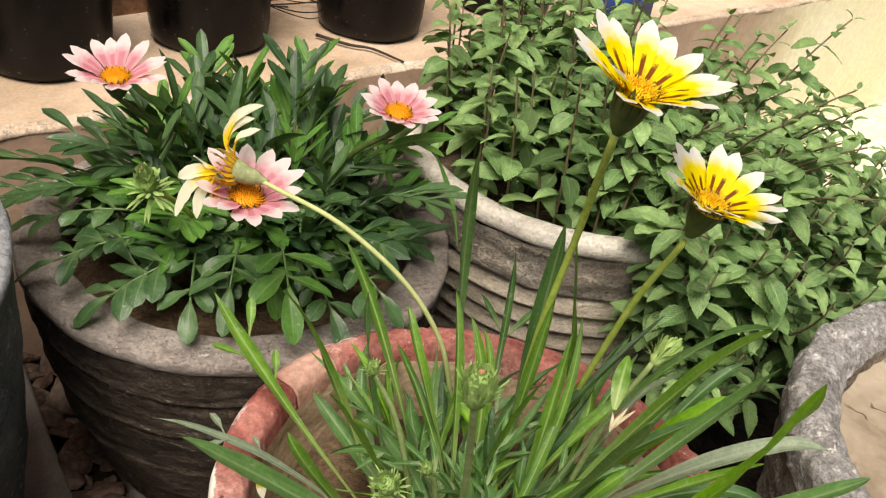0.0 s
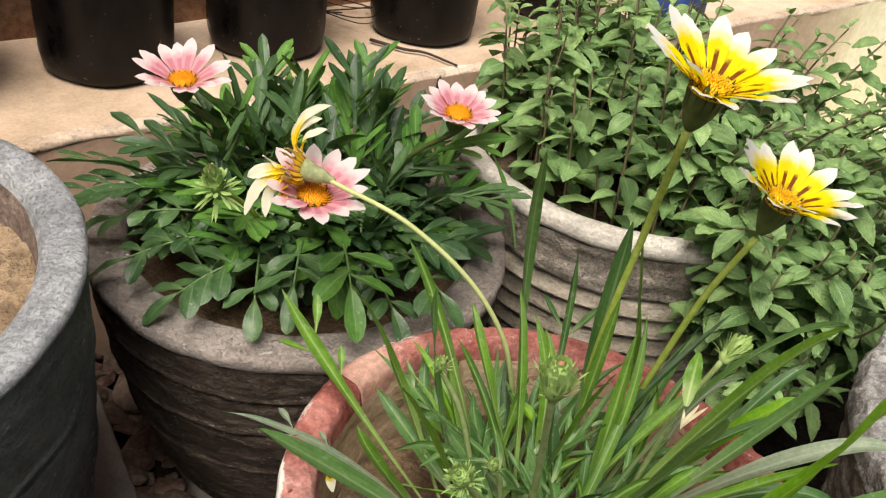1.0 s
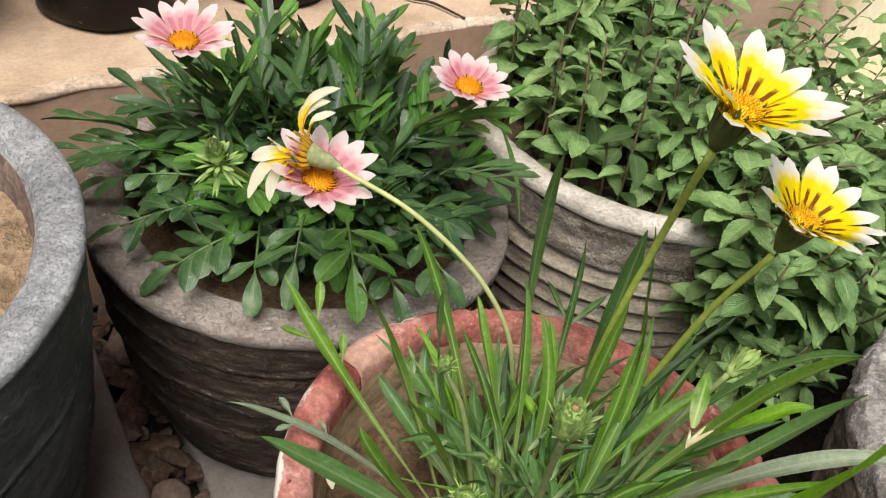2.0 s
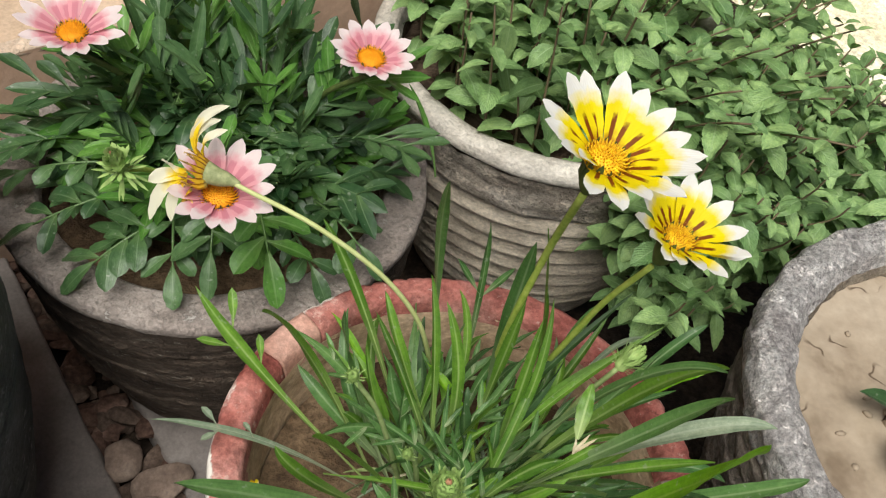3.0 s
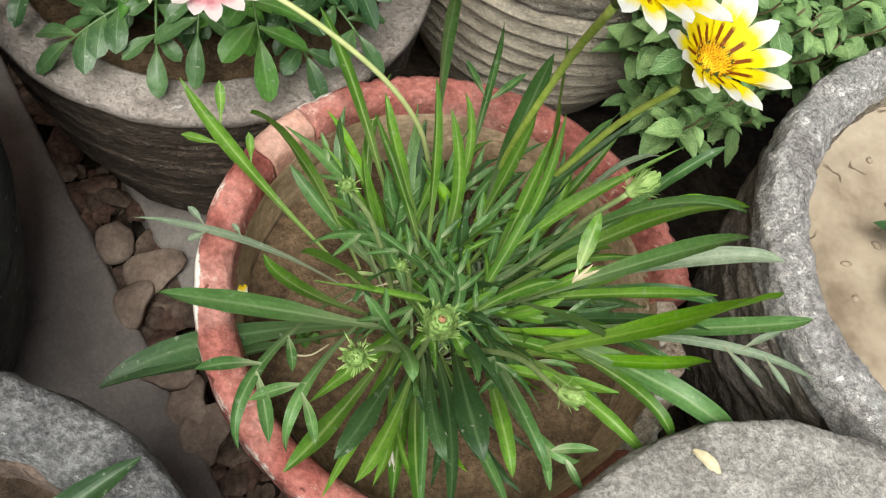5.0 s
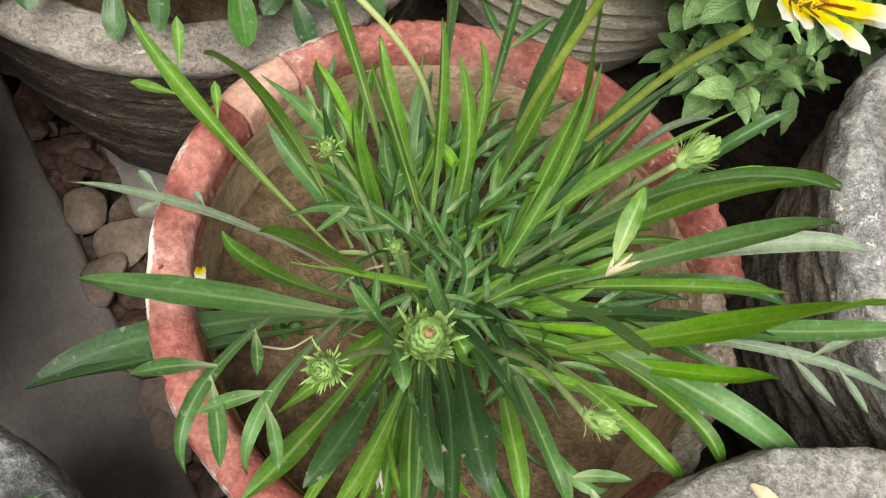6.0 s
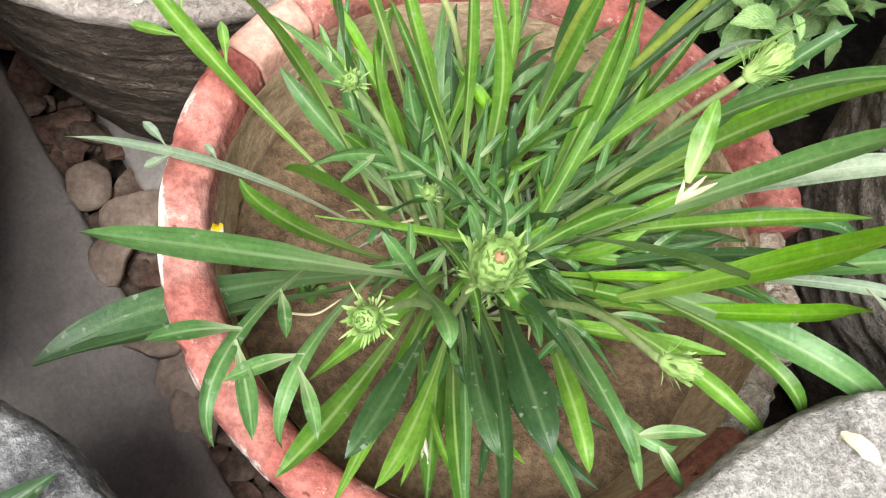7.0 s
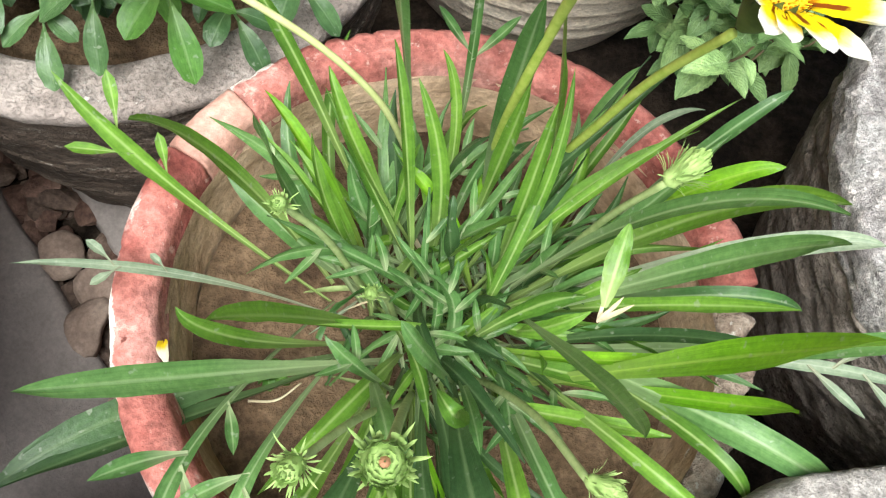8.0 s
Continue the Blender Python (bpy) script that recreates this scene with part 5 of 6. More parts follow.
def pink_gazania():
    c = Vector((-0.222, 0.262, 0.262))
    plant = thing("gazania_plant", pose(*c), "pink flowering gazania, bushy with dark lobed leaves", "flowering plant")
    rng = random.Random(21)

    def lobed(tip, wide, mat, base=None, rise=0.02):
        n = rng.choice((2, 2, 3))
        lobes = []
        for k in range(n):
            v = 0.5 + 0.38 * k / n
            for sgn in (1, -1):
                lobes.append((v + rng.uniform(-0.03, 0.03), sgn, rng.uniform(0.026, 0.038), wide * rng.uniform(0.85, 1.1)))
        add_leaf(plant, tip, wide * 1.05, mat, base or c + Vector((rng.uniform(-0.03, 0.03), rng.uniform(-0.03, 0.03), rng.uniform(0, 0.03))), rise, spoon, 0.18, rng.uniform(-0.5, 0.5), 14, rng.uniform(-0.7, 0.7), lobes, 0.002, rng.choice((spoon, long_strap, leaflet)))

    def mat_of():
        return rng.choice((LEAF_PINK, LEAF_PINK, LEAF_LIGHT))

    # A dome of leaves that point outwards and up, thickest in the middle.
    for k in range(150):
        a = rng.uniform(0, 2 * math.pi)
        e = math.asin(rng.uniform(0.12, 1.0))
        d = Vector((math.cos(a) * math.cos(e), math.sin(a) * math.cos(e), math.sin(e)))
        s = rng.uniform(0.62, 1.0)
        back = 1.12 if d.y > 0.1 else 0.92
        tip = c + Vector((d.x * 0.165 * s, d.y * 0.15 * s + 0.012, 0.03 + d.z * 0.135 * s * back))
        way = (d + Vector((rng.uniform(-0.5, 0.5), rng.uniform(-0.5, 0.5), rng.uniform(-0.1, 0.7)))).normalized()
        base = tip - way * rng.uniform(0.06, 0.1)
        base.z = max(base.z, 0.268)
        if (tip - Vector((-0.104, 0.256, 0.417))).length < 0.045:
            continue
        if rng.random() < 0.8:
            lobed(tip, rng.uniform(0.0085, 0.012), mat_of(), base, rng.uniform(0.005, 0.03))
        else:
            add_leaf(plant, tip, rng.uniform(0.010, 0.015), mat_of(), base, rng.uniform(0.005, 0.03), long_strap, 0.25, rng.uniform(-0.5, 0.5), 12, rng.uniform(-0.6, 0.6), bend=rng.uniform(-0.012, 0.012))
    # Narrow young leaves towards the ledge.
    for k in range(34):
        a = rng.uniform(0.0, math.pi)
        q = rng.uniform(0.02, 0.12)
        x, y = c.x + 0.03 + q * math.cos(a), c.y + 0.03 + q * math.sin(a)
        tip = Vector((x, y, rng.uniform(0.36, 0.405)))
        if (tip - Vector((-0.104, 0.256, 0.417))).length < 0.055 or (tip - Vector((-0.302, 0.224, 0.421))).length < 0.05:
            continue
        add_leaf(plant, tip, rng.uniform(0.006, 0.010), rng.choice((LEAF_LIGHT, LEAF_PINK, LEAF_LIGHT)), tip - Vector((rng.uniform(-0.04, 0.04), rng.uniform(-0.03, 0.04), rng.uniform(0.05, 0.08))), 0.006, long_strap, 0.25, rng.uniform(-1, 1), 10, rng.uniform(-0.8, 0.8), bend=rng.uniform(-0.012, 0.012))
    # Sprays of blunt leaflets that lie on the soil and hang over the rim.
    def spray(base, tip, pairs, size, rise=0.012, mat=LEAF_PINK, end=1.25):
        p0, p2 = Vector(base) - c, Vector(tip) - c
        p1 = (p0 + p2) / 2 + Vector((0, 0, rise))
        bm = bmesh.new()
        tube(bm, curve_pts(p0, p1, p2, 10), 0.0012, 0.0008, 6)
        last = bez_d(p0, p1, p2, 1.0)
        blade(bm, p2 - last * 0.002, p2 + last * size * 0.6 + Vector((0, 0, 0.003)), p2 + last * size * end - Vector((0, 0, 0.004)), size * 0.52, leaflet, 12, 0.15, rng.uniform(-0.4, 0.4), 0.0015, 3)
        pairs = max(2, pairs - 1)
        size *= 1.2
        for k in range(pairs):
            v0 = 0.08 + 0.87 * (k + 0.5) / pairs
            for sgn in (1, -1):
                v = min(1.0, v0 + rng.uniform(-0.09, 0.09))
                q, d = bez(p0, p1, p2, v), bez_d(p0, p1, p2, v)
                s = d.cross(Vector((0, 0, 1))).normalized()
                out = (d * rng.uniform(0.45, 0.8) + s * sgn * rng.uniform(0.7, 1.0) + Vector((0, 0, rng.uniform(-0.05, 0.22)))).normalized()
                z = size * rng.uniform(0.65, 1.15)
                blade(bm, q, q + out * z * 0.5 + Vector((0, 0, 0.004)), q + out * z - Vector((0, 0, rng.uniform(0, 0.006))), z * rng.uniform(0.4, 0.56), leaflet, 10, 0.15, rng.uniform(-0.4, 0.4), 0.0015, k)
        part("leaf", bm, mat, plant)

    spray((-0.232, 0.150, 0.330), (-0.268, 0.118, 0.314), 4, 0.0228, 0.006)
    spray((-0.262, 0.175, 0.330), (-0.318, 0.142, 0.316), 4, 0.0228, 0.006)
    spray((-0.225, 0.165, 0.328), (-0.214, 0.122, 0.318), 3, 0.0258, 0.006, LEAF_PINK, 1.05)
    spray((-0.195, 0.170, 0.340), (-0.190, 0.132, 0.328), 3, 0.0243, 0.008)
    spray((-0.165, 0.165, 0.350), (-0.150, 0.132, 0.338), 3, 0.0289, 0.008, LEAF_LIGHT)
    spray((-0.150, 0.175, 0.330), (-0.122, 0.142, 0.318), 4, 0.0228, 0.008)
    spray((-0.130, 0.195, 0.330), (-0.092, 0.165, 0.322), 4, 0.0228, 0.008)
    spray((-0.280, 0.200, 0.330), (-0.345, 0.185, 0.320), 4, 0.0243, 0.008)
    spray((-0.290, 0.240, 0.330), (-0.358, 0.235, 0.325), 4, 0.0243, 0.008)
    for k in range(140):
        a = radians(rng.uniform(195, 395))
        reach = rng.uniform(0.03, 0.105)
        if 3.85 < a < 4.85 and reach > 0.05 and rng.random() < 0.6:
            continue
        x, y = c.x + reach * math.cos(a), c.y + reach * math.sin(a)
        way = a + rng.uniform(-0.9, 0.9)
        base = Vector((x - math.cos(way) * 0.042 + rng.uniform(-0.012, 0.012), y - math.sin(way) * 0.042 + rng.uniform(-0.012, 0.012), 0))
        z = rng.uniform(0.300, 0.330) + max(0, 0.08 - reach) * 0.6
        base.z = z + rng.uniform(-0.01, 0.015)
        spray(base, (x, y, z), rng.choice((2, 2, 3)), rng.uniform(0.017, 0.026), rng.uniform(0.004, 0.02), rng.choice((LEAF_PINK, LEAF_PINK, LEAF_PINK, LEAF_LIGHT)), 1.15)
    # Long lobed shoots to both sides.
    lobed((-0.400, 0.195, 0.352), 0.011, LEAF_PINK, (-0.30, 0.24, 0.32), 0.02)
    lobed((-0.362, 0.225, 0.362), 0.011, LEAF_PINK, (-0.28, 0.25, 0.33), 0.02)
    lobed((-0.375, 0.165, 0.338), 0.012, LEAF_PINK, (-0.29, 0.24, 0.31), 0.03)
    lobed((-0.050, 0.215, 0.370), 0.012, LEAF_PINK, (-0.14, 0.26, 0.33), 0.02)
    lobed((-0.075, 0.180, 0.345), 0.013, LEAF_PINK, (-0.15, 0.22, 0.32), 0.02)
    lobed((-0.060, 0.270, 0.400), 0.010, LEAF_LIGHT, (-0.15, 0.29, 0.34), 0.02)
    # Flowers.
    for p, nrm, r, seed, spin in (((-0.302, 0.224, 0.421), (0.05, -0.18, 1.0), 0.0356, 6, 0.1), ((-0.104, 0.256, 0.417), (0.10, -0.16, 1.0), 0.0315, 7, 0.5), ((-0.169, 0.097, 0.424), (0.12, -0.20, 1.0), 0.0340, 8, 0.9)):
        foot = Vector((p[0] + (c.x - p[0]) * 0.6, p[1] + (c.y - p[1]) * 0.6 + 0.02, 0.30))
        n = Vector(nrm).normalized()
        add_stem(plant, [foot, (foot + Vector(p)) / 2 + Vector((0, 0, 0.01)), Vector(p) - n * 0.016], 0.0024, 0.002, CALYX)
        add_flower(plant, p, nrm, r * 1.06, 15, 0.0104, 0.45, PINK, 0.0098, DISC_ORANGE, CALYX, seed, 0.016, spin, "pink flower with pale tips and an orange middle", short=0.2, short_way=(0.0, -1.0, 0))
    add_stem(plant, [(-0.225, 0.22, 0.30), (-0.235, 0.16, 0.37), (-0.243, 0.136, 0.392)], 0.0022, 0.0018, STEM, "bud_stem")
    add_bud(plant, (-0.244, 0.134, 0.399), (-0.1, -0.3, 1), 0.0062, 0.030, 17, 18, 1.9, BUDTIP, "green bud with spreading leafy bracts", 3.0)
    plant.matrix_basis = pose(*(c + Vector((-0.008, -0.005, -0.004))))
    return plant


def mint_leaf_mesh(seed):
    """A rounded, toothed mint leaf that lies along x."""
    rng = random.Random(seed)
    bm = bmesh.new()
    wide = rng.uniform(0.44, 0.58)

    def outline(v):
        """A short stalk, an egg-shaped blade with small teeth and a pointed tip."""
        if v < 0.1:
            return 0.09
        q = (v - 0.1) / 0.9
        body = math.sin(math.pi * q ** 0.72) ** 0.8 if q < 0.99 else 0.0
        return max(0.03, body) * (1 + 0.045 * (-1) ** round(v * 22))

    blade(bm, (0, 0, 0), (0.55, 0, rng.uniform(0.05, 0.2)), (1.0, 0, -rng.uniform(-0.05, 0.3)), wide, outline, 22, rng.uniform(0.08, 0.3), rng.uniform(-0.35, 0.35), 0.035, seed, side=(0, -1, 0))
    me = bpy.data.meshes.new("leaf")
    bm.to_mesh(me)
    bm.free()
    for p in me.polygons:
        p.use_smooth = True
    me.materials.append(MINT)
    return me


def mint(cx, cy):
    plant = thing("mint_plants", pose(cx, cy, 0.30), "dense green mint with dark stems growing over the pot's rim", "herb", kind="")
    rng = random.Random(33)
    meshes = [mint_leaf_mesh(k) for k in range(8)]
    o = Vector((cx, cy, 0.30))
    near, far = [], []
    stems = []
    # Upright shoots all over the pot.
    for k in range(130):
        a = rng.uniform(0, 2 * math.pi)
        q = math.sqrt(rng.random())
        bx, by = cx + 0.145 * q * math.cos(a), cy + 0.145 * q * math.sin(a)
        lean = 0.015 + 0.09 * q * q
        h = rng.uniform(0.05, 0.16) - 0.025 * q + (0.02 if by > cy else 0)
        tx, ty = bx + lean * math.cos(a) + rng.uniform(-0.025, 0.025), by + lean * math.sin(a) + rng.uniform(-0.025, 0.025)
        if math.cos(a) < -0.5 or math.sin(a) < -0.75 and math.cos(a) < 0.2:
            tx, ty = bx + rng.uniform(-0.015, 0.015), by + rng.uniform(-0.015, 0.015)
        p0, p2 = Vector((bx, by, 0.300)), Vector((tx, ty, 0.315 + h))
        stems.append((p0, p0.lerp(p2, 0.5) + Vector((0.3 * (bx - tx), 0.3 * (by - ty), 0.01)), p2))
    # Shoots that lean out over the rim and turn up at their ends, on the side away from the pink flowers.
    for k in range(300):
        a = radians(rng.uniform(-72, 50))
        if a > 0.1 and rng.random() < 0.68:
            continue
        s = rng.uniform(0.02, 0.22) * (0.45 + 0.55 * min(1, (math.degrees(a) + 72) / 50))
        bx, by = cx + 0.15 * math.cos(a), cy + 0.15 * math.sin(a)
        tx, ty = bx + s * math.cos(a) + rng.uniform(-0.02, 0.02), by + s * math.sin(a) + rng.uniform(-0.02, 0.02)
        if math.hypot(tx - 0.366, ty - 0.087) < 0.20:
            continue
        top = 0.395 - 0.35 * max(0, s - 0.06)
        tz = top - 0.15 * min(1, s / 0.06) * rng.random() ** 1.3
        rise = rng.uniform(0.035, 0.07)
        foot = Vector((bx + (tx - bx) * 0.35, by + (ty - by) * 0.35, max(0.2, tz - rise - 0.02)))
        stems.append((foot, Vector((bx + (tx - bx) * 0.95, by + (ty - by) * 0.95, tz - rise)), Vector((tx, ty, tz))))
    for p0, p1, p2 in stems:
        p0, p1, p2 = p0 - o, p1 - o, p2 - o
        bm = bmesh.new()
        tube(bm, curve_pts(p0, p1, p2, 8), 0.0014, 0.0008, 6)
        part("stem", bm, STEM_MINT, plant)
        length = (p1 - p0).length * 0.5 + (p2 - p1).length * 0.5 + (p2 - p0).length * 0.5
        n = max(3, round(length / 0.020))
        spin = rng.uniform(0, math.pi)
        for j in range(n + 1):
            v = 0.15 + 0.85 * j / n
            c = bez(p0, p1, p2, v)
            size = 0.036 * (0.6 + 0.4 * math.sin(math.pi * min(1, v * 0.95))) * rng.uniform(0.75, 1.15)
            tilt = 0.0
            if j >= n - 1:
                size *= 0.8 if j < n else 0.55
                tilt = -0.3 if j < n else -0.75
            for side in (0, math.pi):
                m = Matrix.Translation(c) @ Matrix.Rotation(spin + side + rng.uniform(-0.3, 0.3), 4, "Z") @ Matrix.Rotation(rng.uniform(-0.3, 0.5) + tilt, 4, "Y") @ Matrix.Rotation(rng.uniform(-0.35, 0.35), 4, "X") @ Matrix.Diagonal((size, size, size, 1))
                wy = c.y + o.y
                (near if wy < cy + 0.02 and c.z > -0.02 else far).append((m, rng.randrange(8)))
            spin += math.pi / 2
    rng.shuffle(near)
    far += near[300:]
    for m, k in near[:300]:
        share("leaf", meshes[k], plant, m)
    verts, faces, uvs = [], [], []
    for m, k in far:
        me, b = meshes[k], len(verts)
        verts += [m @ v.co for v in me.vertices]
        lay = me.uv_layers[0].data
        for p in me.polygons:
            faces.append([b + i for i in p.vertices])
            uvs += [lay[i].uv.copy() for i in p.loop_indices]
    me = bpy.data.meshes.new("foliage")
    me.from_pydata(verts, [], faces)
    lay = me.uv_layers.new(name="UVMap").data
    for i, u in enumerate(uvs):
        lay[i].uv = u
    for p in me.polygons:
        p.use_smooth = True
    me.materials.append(MINT_MASS)
    ob = new("foliage", me)
    ob.parent = plant
    tagged(ob, kind="stuff")
    return plant


# ---- the place ----
build_ground()
build_ledge()
build_slab("paving_slab", -0.360, 0.038, -49.8, 0.62, 0.15, 0.085, "long grey stone slab on edge of the rubble gap")
build_slab("paving_slab", -0.180, 0.098, -49.6, 0.34, 0.10, 0.078, "grey stone slab under the clay pot's side")

red_pot()
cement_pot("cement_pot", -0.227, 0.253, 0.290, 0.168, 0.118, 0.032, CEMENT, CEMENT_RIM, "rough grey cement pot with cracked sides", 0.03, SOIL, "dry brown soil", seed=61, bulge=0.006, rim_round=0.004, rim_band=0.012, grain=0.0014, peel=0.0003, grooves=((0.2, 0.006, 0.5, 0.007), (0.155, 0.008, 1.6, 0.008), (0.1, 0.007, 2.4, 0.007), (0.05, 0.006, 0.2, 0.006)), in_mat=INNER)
cement_pot("cement_pot", 0.052, 0.437, 0.330, 0.178, 0.115, 0.022, PALEPOT, PALERIM, "large pale ribbed cement pot full of mint", 0.03, SOIL_DARK, "dark moist soil", seed=62, bulge=0.004, ribs=7, rim_round=0.008, rim_band=0.016, grain=0.0009, wobble=0.003, band_mat=BAND, in_mat=INNER)
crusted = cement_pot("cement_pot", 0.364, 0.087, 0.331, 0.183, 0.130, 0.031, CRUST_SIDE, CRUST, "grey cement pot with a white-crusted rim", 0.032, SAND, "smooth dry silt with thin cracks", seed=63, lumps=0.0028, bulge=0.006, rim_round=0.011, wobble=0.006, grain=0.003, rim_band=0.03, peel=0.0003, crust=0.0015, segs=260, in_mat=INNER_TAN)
rng = random.Random(12)
for k in range(9):
    a, q = rng.uniform(2.0, 4.6), rng.uniform(0.05, 0.15)
    bm = chunk((rng.uniform(0.003, 0.006), rng.uniform(0.002, 0.004), 0.002), k + 40, 1)
    part("clod", bm, SAND, crusted).matrix_basis = pose(q * math.cos(a), q * math.sin(a), 0.331 - GROUND - 0.031, 0, 0, rng.uniform(0, 360))
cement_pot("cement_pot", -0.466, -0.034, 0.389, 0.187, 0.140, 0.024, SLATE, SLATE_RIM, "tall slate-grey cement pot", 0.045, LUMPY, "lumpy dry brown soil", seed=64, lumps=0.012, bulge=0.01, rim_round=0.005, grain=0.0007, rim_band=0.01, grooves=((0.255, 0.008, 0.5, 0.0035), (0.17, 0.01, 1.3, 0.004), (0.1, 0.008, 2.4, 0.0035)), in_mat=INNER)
cement_pot("cement_pot", -0.212, -0.250, 0.386, 0.128, 0.098, 0.030, PEBBLY_DARK, PEBBLY_DARK, "grey cement pot of coarse sandy mortar", 0.05, SOIL_DARK, "dark soil", seed=65, bulge=0.004, rim_round=0.009, crust=0.0006, in_mat=INNER)
cement_pot("cement_pot", 0.187, -0.229, 0.358, 0.166, 0.105, 0.055, PEBBLY, PEBBLY, "low grey cement pot with a thick sandy rim", 0.03, SOIL, "dry soil", seed=66, bulge=0.004, rim_round=0.009, crust=0.0008, in_mat=INNER)

MINT_MASS = MINT.copy()
MINT_MASS.name = "mint_mass"
for nd in MINT_MASS.node_tree.nodes:
    if nd.type == "OBJECT_INFO":
        geo = MINT_MASS.node_tree.nodes.new("ShaderNodeNewGeometry")
        for ln in list(nd.outputs["Random"].links):
            MINT_MASS.node_tree.links.new(geo.outputs["Random Per Island"], ln.to_socket)

yellow_gazania()
pink_gazania()
mint(0.052, 0.437)

first_black = black_pot("plant_pot", (-0.488, 0.447, LEDGE_Z), 0.061, 0.17, "black plastic plant pot on the ledge")
for spot in ((-0.364, 0.571), (-0.208, 0.693), (-0.612, 0.325), (-0.052, 0.850)):
    black_pot("plant_pot", (*spot, LEDGE_Z), 0.061, 0.17, "", first_black)


# ---- rubble, twigs and small things ----
def rubble():
    """Broken stones and potsherds in the gap between the slabs."""
    gap = thing("rubble", pose(-0.26, 0.06, GROUND), "broken brown stones and potsherds in the gap between slabs", "rubble")
    rng = random.Random(77)
    for k in range(190):
        s = rng.uniform(-0.25, 0.30)
        w = rng.uniform(-0.026, 0.032)
        big = rng.random() < 0.4
        size = rng.uniform(0.013, 0.022) if big else rng.uniform(0.005, 0.011)
        bm = chunk((size, size * rng.uniform(0.65, 1.0), size * rng.uniform(0.25, 0.5)), k + 3, 2)
        ob = part("stone", bm, rng.choice((RUBBLE, RUBBLE, RUBBLE_RED)), gap, smooth=False)
        x, y = -0.259 - s * 0.645 + w * 0.764, 0.063 + s * 0.764 + w * 0.645
        ob.matrix_basis = pose(x + 0.26, y - 0.06, size * 0.3 + (0.014 if big else 0.005), rng.uniform(-28, 28), rng.uniform(-28, 28), rng.uniform(0, 360))


def stone(at, size, seed, turn, label):
    bm = chunk(size, seed, 3, rough=0.12)
    ob = part("stone", bm, SHERD)
    ob.matrix_basis = pose(*at, 4, -6, turn)
    return tagged(ob, label, "stone", "loose stones by the pots")


def potsherd(at, r, seed, turn, tilt, label):
    """A curved, broken piece of a clay pot."""
    bm = bmesh.new()
    rng = random.Random(seed)
    n, rings = 18, 5
    k1, k2, k3 = rng.uniform(0, 6), rng.uniform(0, 6), rng.uniform(0.1, 0.25)
    edge = [1 + k3 * math.cos(2 * (2 * math.pi * i / n) + k1) + 0.13 * math.cos(3 * (2 * math.pi * i / n) + k2) for i in range(n)]
    for top in (0, 1):
        rows = [[bm.verts.new((0, 0, 0.006 * top))]]
        for j in range(1, rings + 1):
            row = []
            for i in range(n):
                a = 2 * math.pi * i / n
                q = r * edge[i] * j / rings
                x, y = q * math.cos(a), 0.8 * q * math.sin(a)
                row.append(bm.verts.new((x, y, 0.006 * top - 12 * x * x)))
            rows.append(row)
        for i in range(n):
            f = [rows[0][0], rows[1][i], rows[1][(i + 1) % n]]
            bm.faces.new(f if top else f[::-1])
            for j in range(1, rings):
                f = [rows[j][i], rows[j + 1][i], rows[j + 1][(i + 1) % n], rows[j][(i + 1) % n]]
                bm.faces.new(f if top else f[::-1])
        if top:
            for i in range(n):
                bm.faces.new((low[i], low[(i + 1) % n], rows[-1][(i + 1) % n], rows[-1][i]))
        low = rows[-1]
    ob = part("potsherd", bm, SHERD)
    ob.matrix_basis = pose(*at, tilt[0], tilt[1], turn)
    return tagged(ob, label, "potsherd", "potsherds in the gap")


rubble()
stone((-0.277, 0.082, 0.082), (0.0205, 0.0185, 0.011), 5, 20, "rounded brown stone in the rubble gap")
stone((-0.362, 0.245, 0.085), (0.045, 0.03, 0.028), 9, 40, "dark brown lump of brick beside the cement pot")
potsherd((-0.239, 0.062, 0.086), 0.024, 2, 30, (18, -12), "broken curved clay potsherd lying on rubble")
potsherd((-0.245, 0.032, 0.086), 0.020, 3, 110, (-14, 10), "broken curved clay potsherd lying on rubble")
potsherd((-0.204, -0.018, 0.086), 0.024, 4, 200, (16, 8), "broken curved clay potsherd lying on rubble")
potsherd((-0.180, -0.045, 0.086), 0.022, 6, 70, (-10, -16), "broken curved clay potsherd lying on rubble")
potsherd((-0.162, -0.063, 0.086), 0.024, 7, 300, (12, 14), "broken curved clay potsherd lying on rubble")


def twig(name, pts, r, label, mat=WIRE, category="twig", sub=8):
    bm = bmesh.new()
    tube(bm, stem_curve(pts, sub), r, r * 0.6, 6)
    return tagged(part(name, bm, mat), label, category)


Z = LEDGE_Z + 0.003
twig("twig", [(-0.257, 0.622, Z), (-0.215, 0.610, Z), (-0.189, 0.610, Z), (-0.149, 0.588, Z)], 0.0022, "thin dark forked twig lying on the ledge")
rng = random.Random(4)
for k in range(4):
    c = Vector((-0.303 + 0.01 * k, 0.683 + 0.008 * k, Z))
    twig("wire", [c + Vector((0.05 * math.cos(a * 1.3 + k), 0.035 * math.sin(a * 1.1 + k * 2), 0.006 + 0.012 * rng.random())) for a in range(6)], 0.0011, "thin tangled black wire beside the pots", WIRE, "wire")
bm = bmesh.new()
box(bm, -0.04, 0.04, -0.03, 0.03, 0.0, 0.05, 0.006)
ob = part("plastic_tub", bm, BLUE)
ob.matrix_basis = pose(0.111, 0.902, LEDGE_Z, 0, 0, 44)
tagged(ob, "small blue plastic tub on the ledge", "tub")


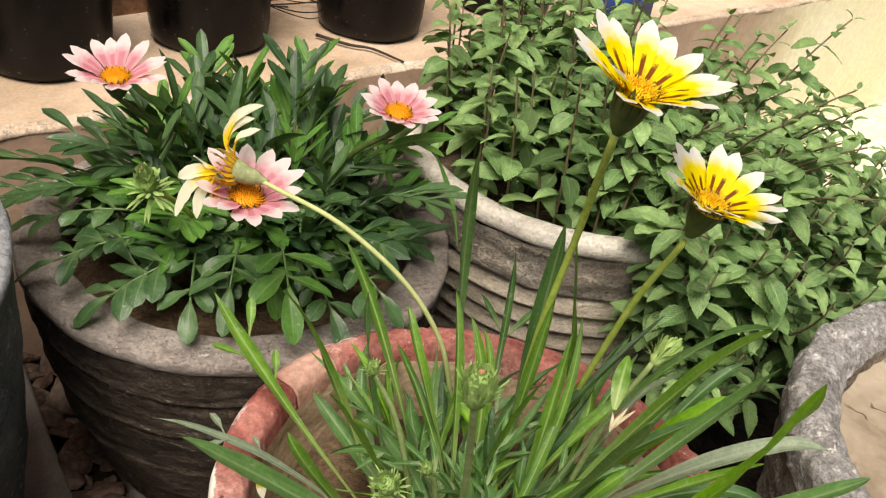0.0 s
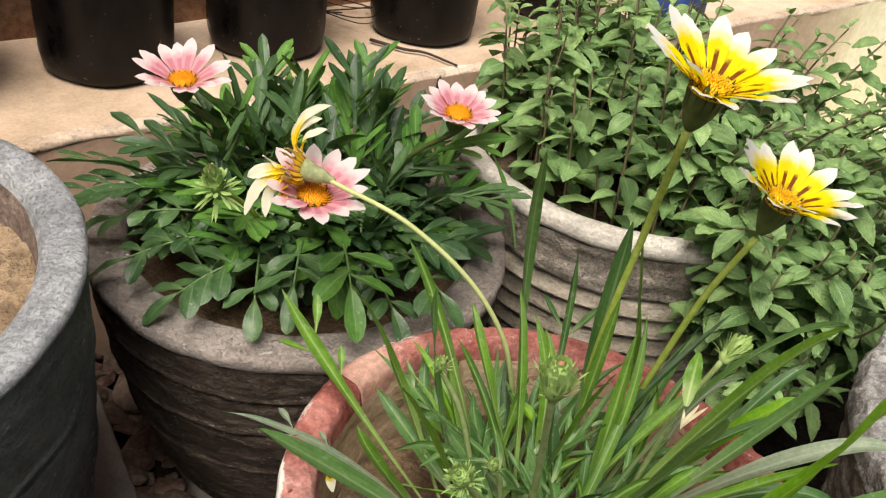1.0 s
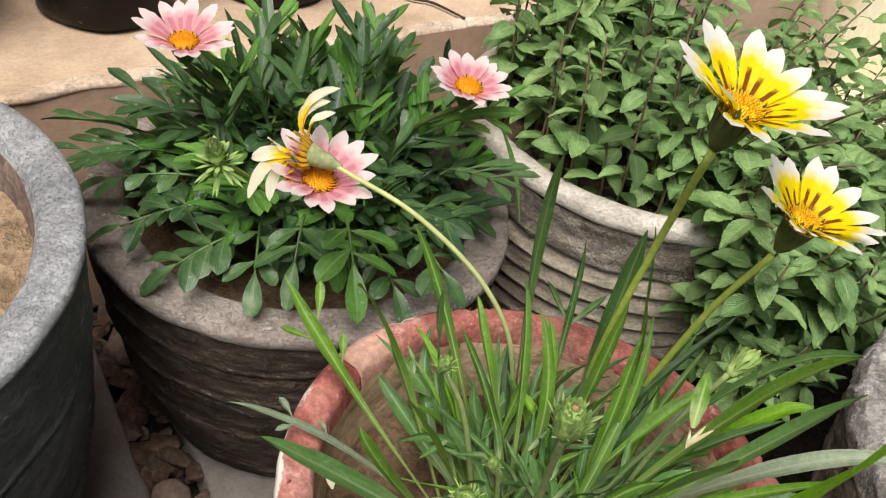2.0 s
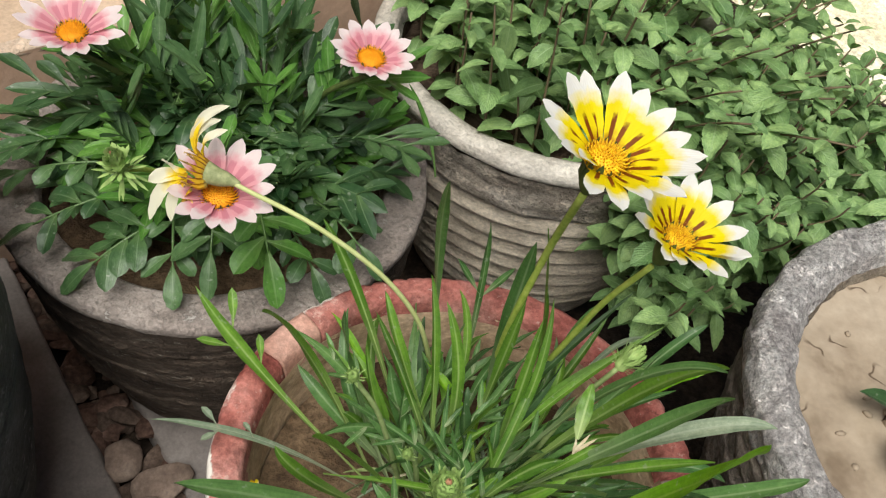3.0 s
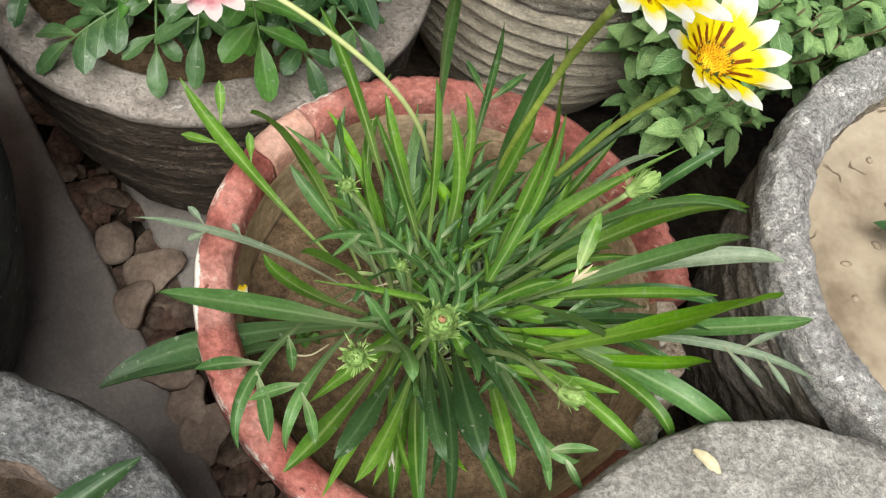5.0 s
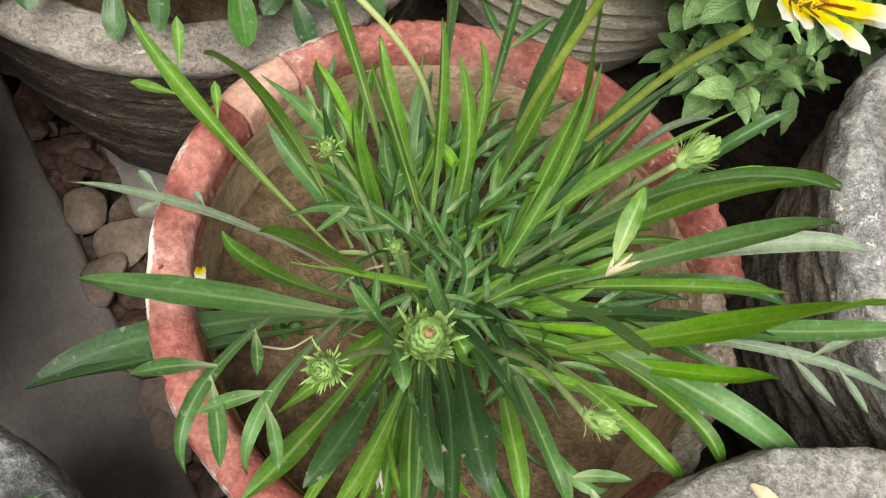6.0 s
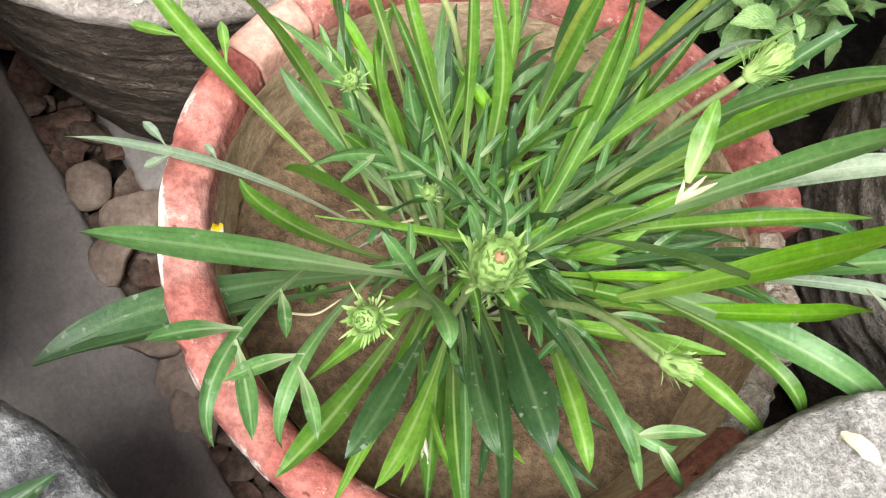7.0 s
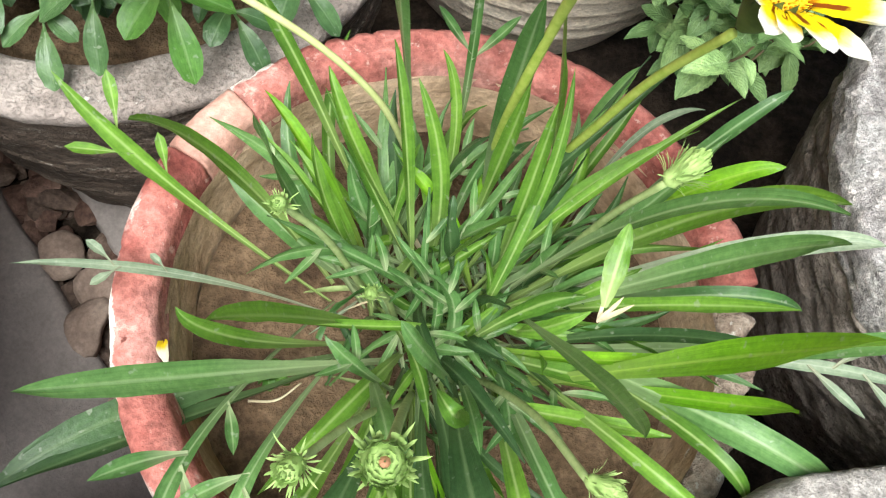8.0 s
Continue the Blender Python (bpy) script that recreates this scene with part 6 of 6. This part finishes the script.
def small_plant(name, base, label, leaves, seed, mat=LEAF, reach=0.06, wide=0.014, high=0.04):
    plant = thing(name, pose(*base), label, "plant")
    rng = random.Random(seed)
    for k in range(leaves):
        a = 2 * math.pi * k / leaves + rng.uniform(-0.3, 0.3)
        q = reach * rng.uniform(0.6, 1.1)
        tip = Vector(base) + Vector((q * math.cos(a), q * math.sin(a), high * rng.uniform(0.4, 1.0)))
        add_leaf(plant, tip, wide * rng.uniform(0.8, 1.1), mat, base, 0.02, strap, 0.25, rng.uniform(-0.4, 0.4), 12)
    return plant


small_plant("seedling", (0.312, 0.084, 0.289), "small green plant in dry silt", 10, 3, LEAF_PINK, 0.055, 0.022, 0.045)
rng = random.Random(91)
for k in range(7):
    a = 2.2 + 0.42 * k
    clod = chunk((rng.uniform(0.008, 0.014), rng.uniform(0.006, 0.01), rng.uniform(0.004, 0.007)), k + 70, 2)
    part("clod", clod, SOIL_DARK if k % 2 else SAND, crusted).matrix_basis = pose(0.312 - 0.364 + 0.02 * math.cos(a), 0.084 - 0.087 + 0.02 * math.sin(a), 0.331 - GROUND - 0.032, 0, 0, rng.uniform(0, 360))
for k, (dx, dy) in enumerate(((-0.030, -0.008), (-0.026, 0.010), (-0.012, -0.030))):
    twig("dry_twig", [(0.310, 0.082, 0.303), (0.310 + dx * 0.5, 0.082 + dy * 0.5, 0.306), (0.310 + dx, 0.082 + dy, 0.3015)], 0.0014, "dry brown stalk lying on the silt", DRY)
straw = thing("dry_leaf", pose(0.253, 0.177, 0.290), "shrivelled grey-green leaf lying on the silt", "leaf")
add_leaf(straw, (0.272, 0.184, 0.291), 0.009, LEAF_PALE, (0.253, 0.177, 0.290), 0.004, oval, 0.4, 0.4, 10, name="blade", wave=0.003)
add_leaf(straw, (0.274, 0.188, 0.292), 0.005, DRY, (0.257, 0.179, 0.291), 0.003, oval, 0.4, 0.4, 8, name="blade", wave=0.003)
young = small_plant("seedling", (-0.215, -0.205, 0.352), "young green plant in the sandy cement pot", 5, 6, LEAF, 0.05, 0.016, 0.03)
add_leaf(young, (-0.140, -0.148, 0.402), 0.0150, LEAF_DARK, (-0.205, -0.215, 0.345), 0.035, long_strap, 0.4, 0.2, 16)
small_plant("clover_weed", (-0.094, -0.030, 0.247), "tiny clover weed in the clay pot's soil", 5, 8, LEAF_LIGHT, 0.010, 0.007, 0.008)
twig("dry_twig", [(-0.103, -0.042, 0.250), (-0.089, -0.040, 0.250), (-0.078, -0.030, 0.250)], 0.0008, "thin dry straw on the clay pot's soil", DRY)
dry = thing("dry_leaf", pose(0.116, -0.090, 0.361), "withered cream and yellow leaf on the cement rim", "leaf")
add_leaf(dry, (0.130, -0.099, 0.362), 0.007, DRY, (0.116, -0.090, 0.361), 0.006, oval, 0.5, 0.8, 12, name="blade", wave=0.003)
# Placed to fit the camera's view; it hangs above the rim's inner edge.
petal = thing("fallen_petal", pose(-0.126, -0.043, 0.336), "small withered yellow petal set above the clay pot's inner edge", "petal")
add_leaf(petal, (-0.124, -0.048, 0.338), 0.006, YELLOW_WILT, (-0.128, -0.038, 0.336), 0.003, oval, 0.5, 0.5, 8, name="blade", wave=0.002)
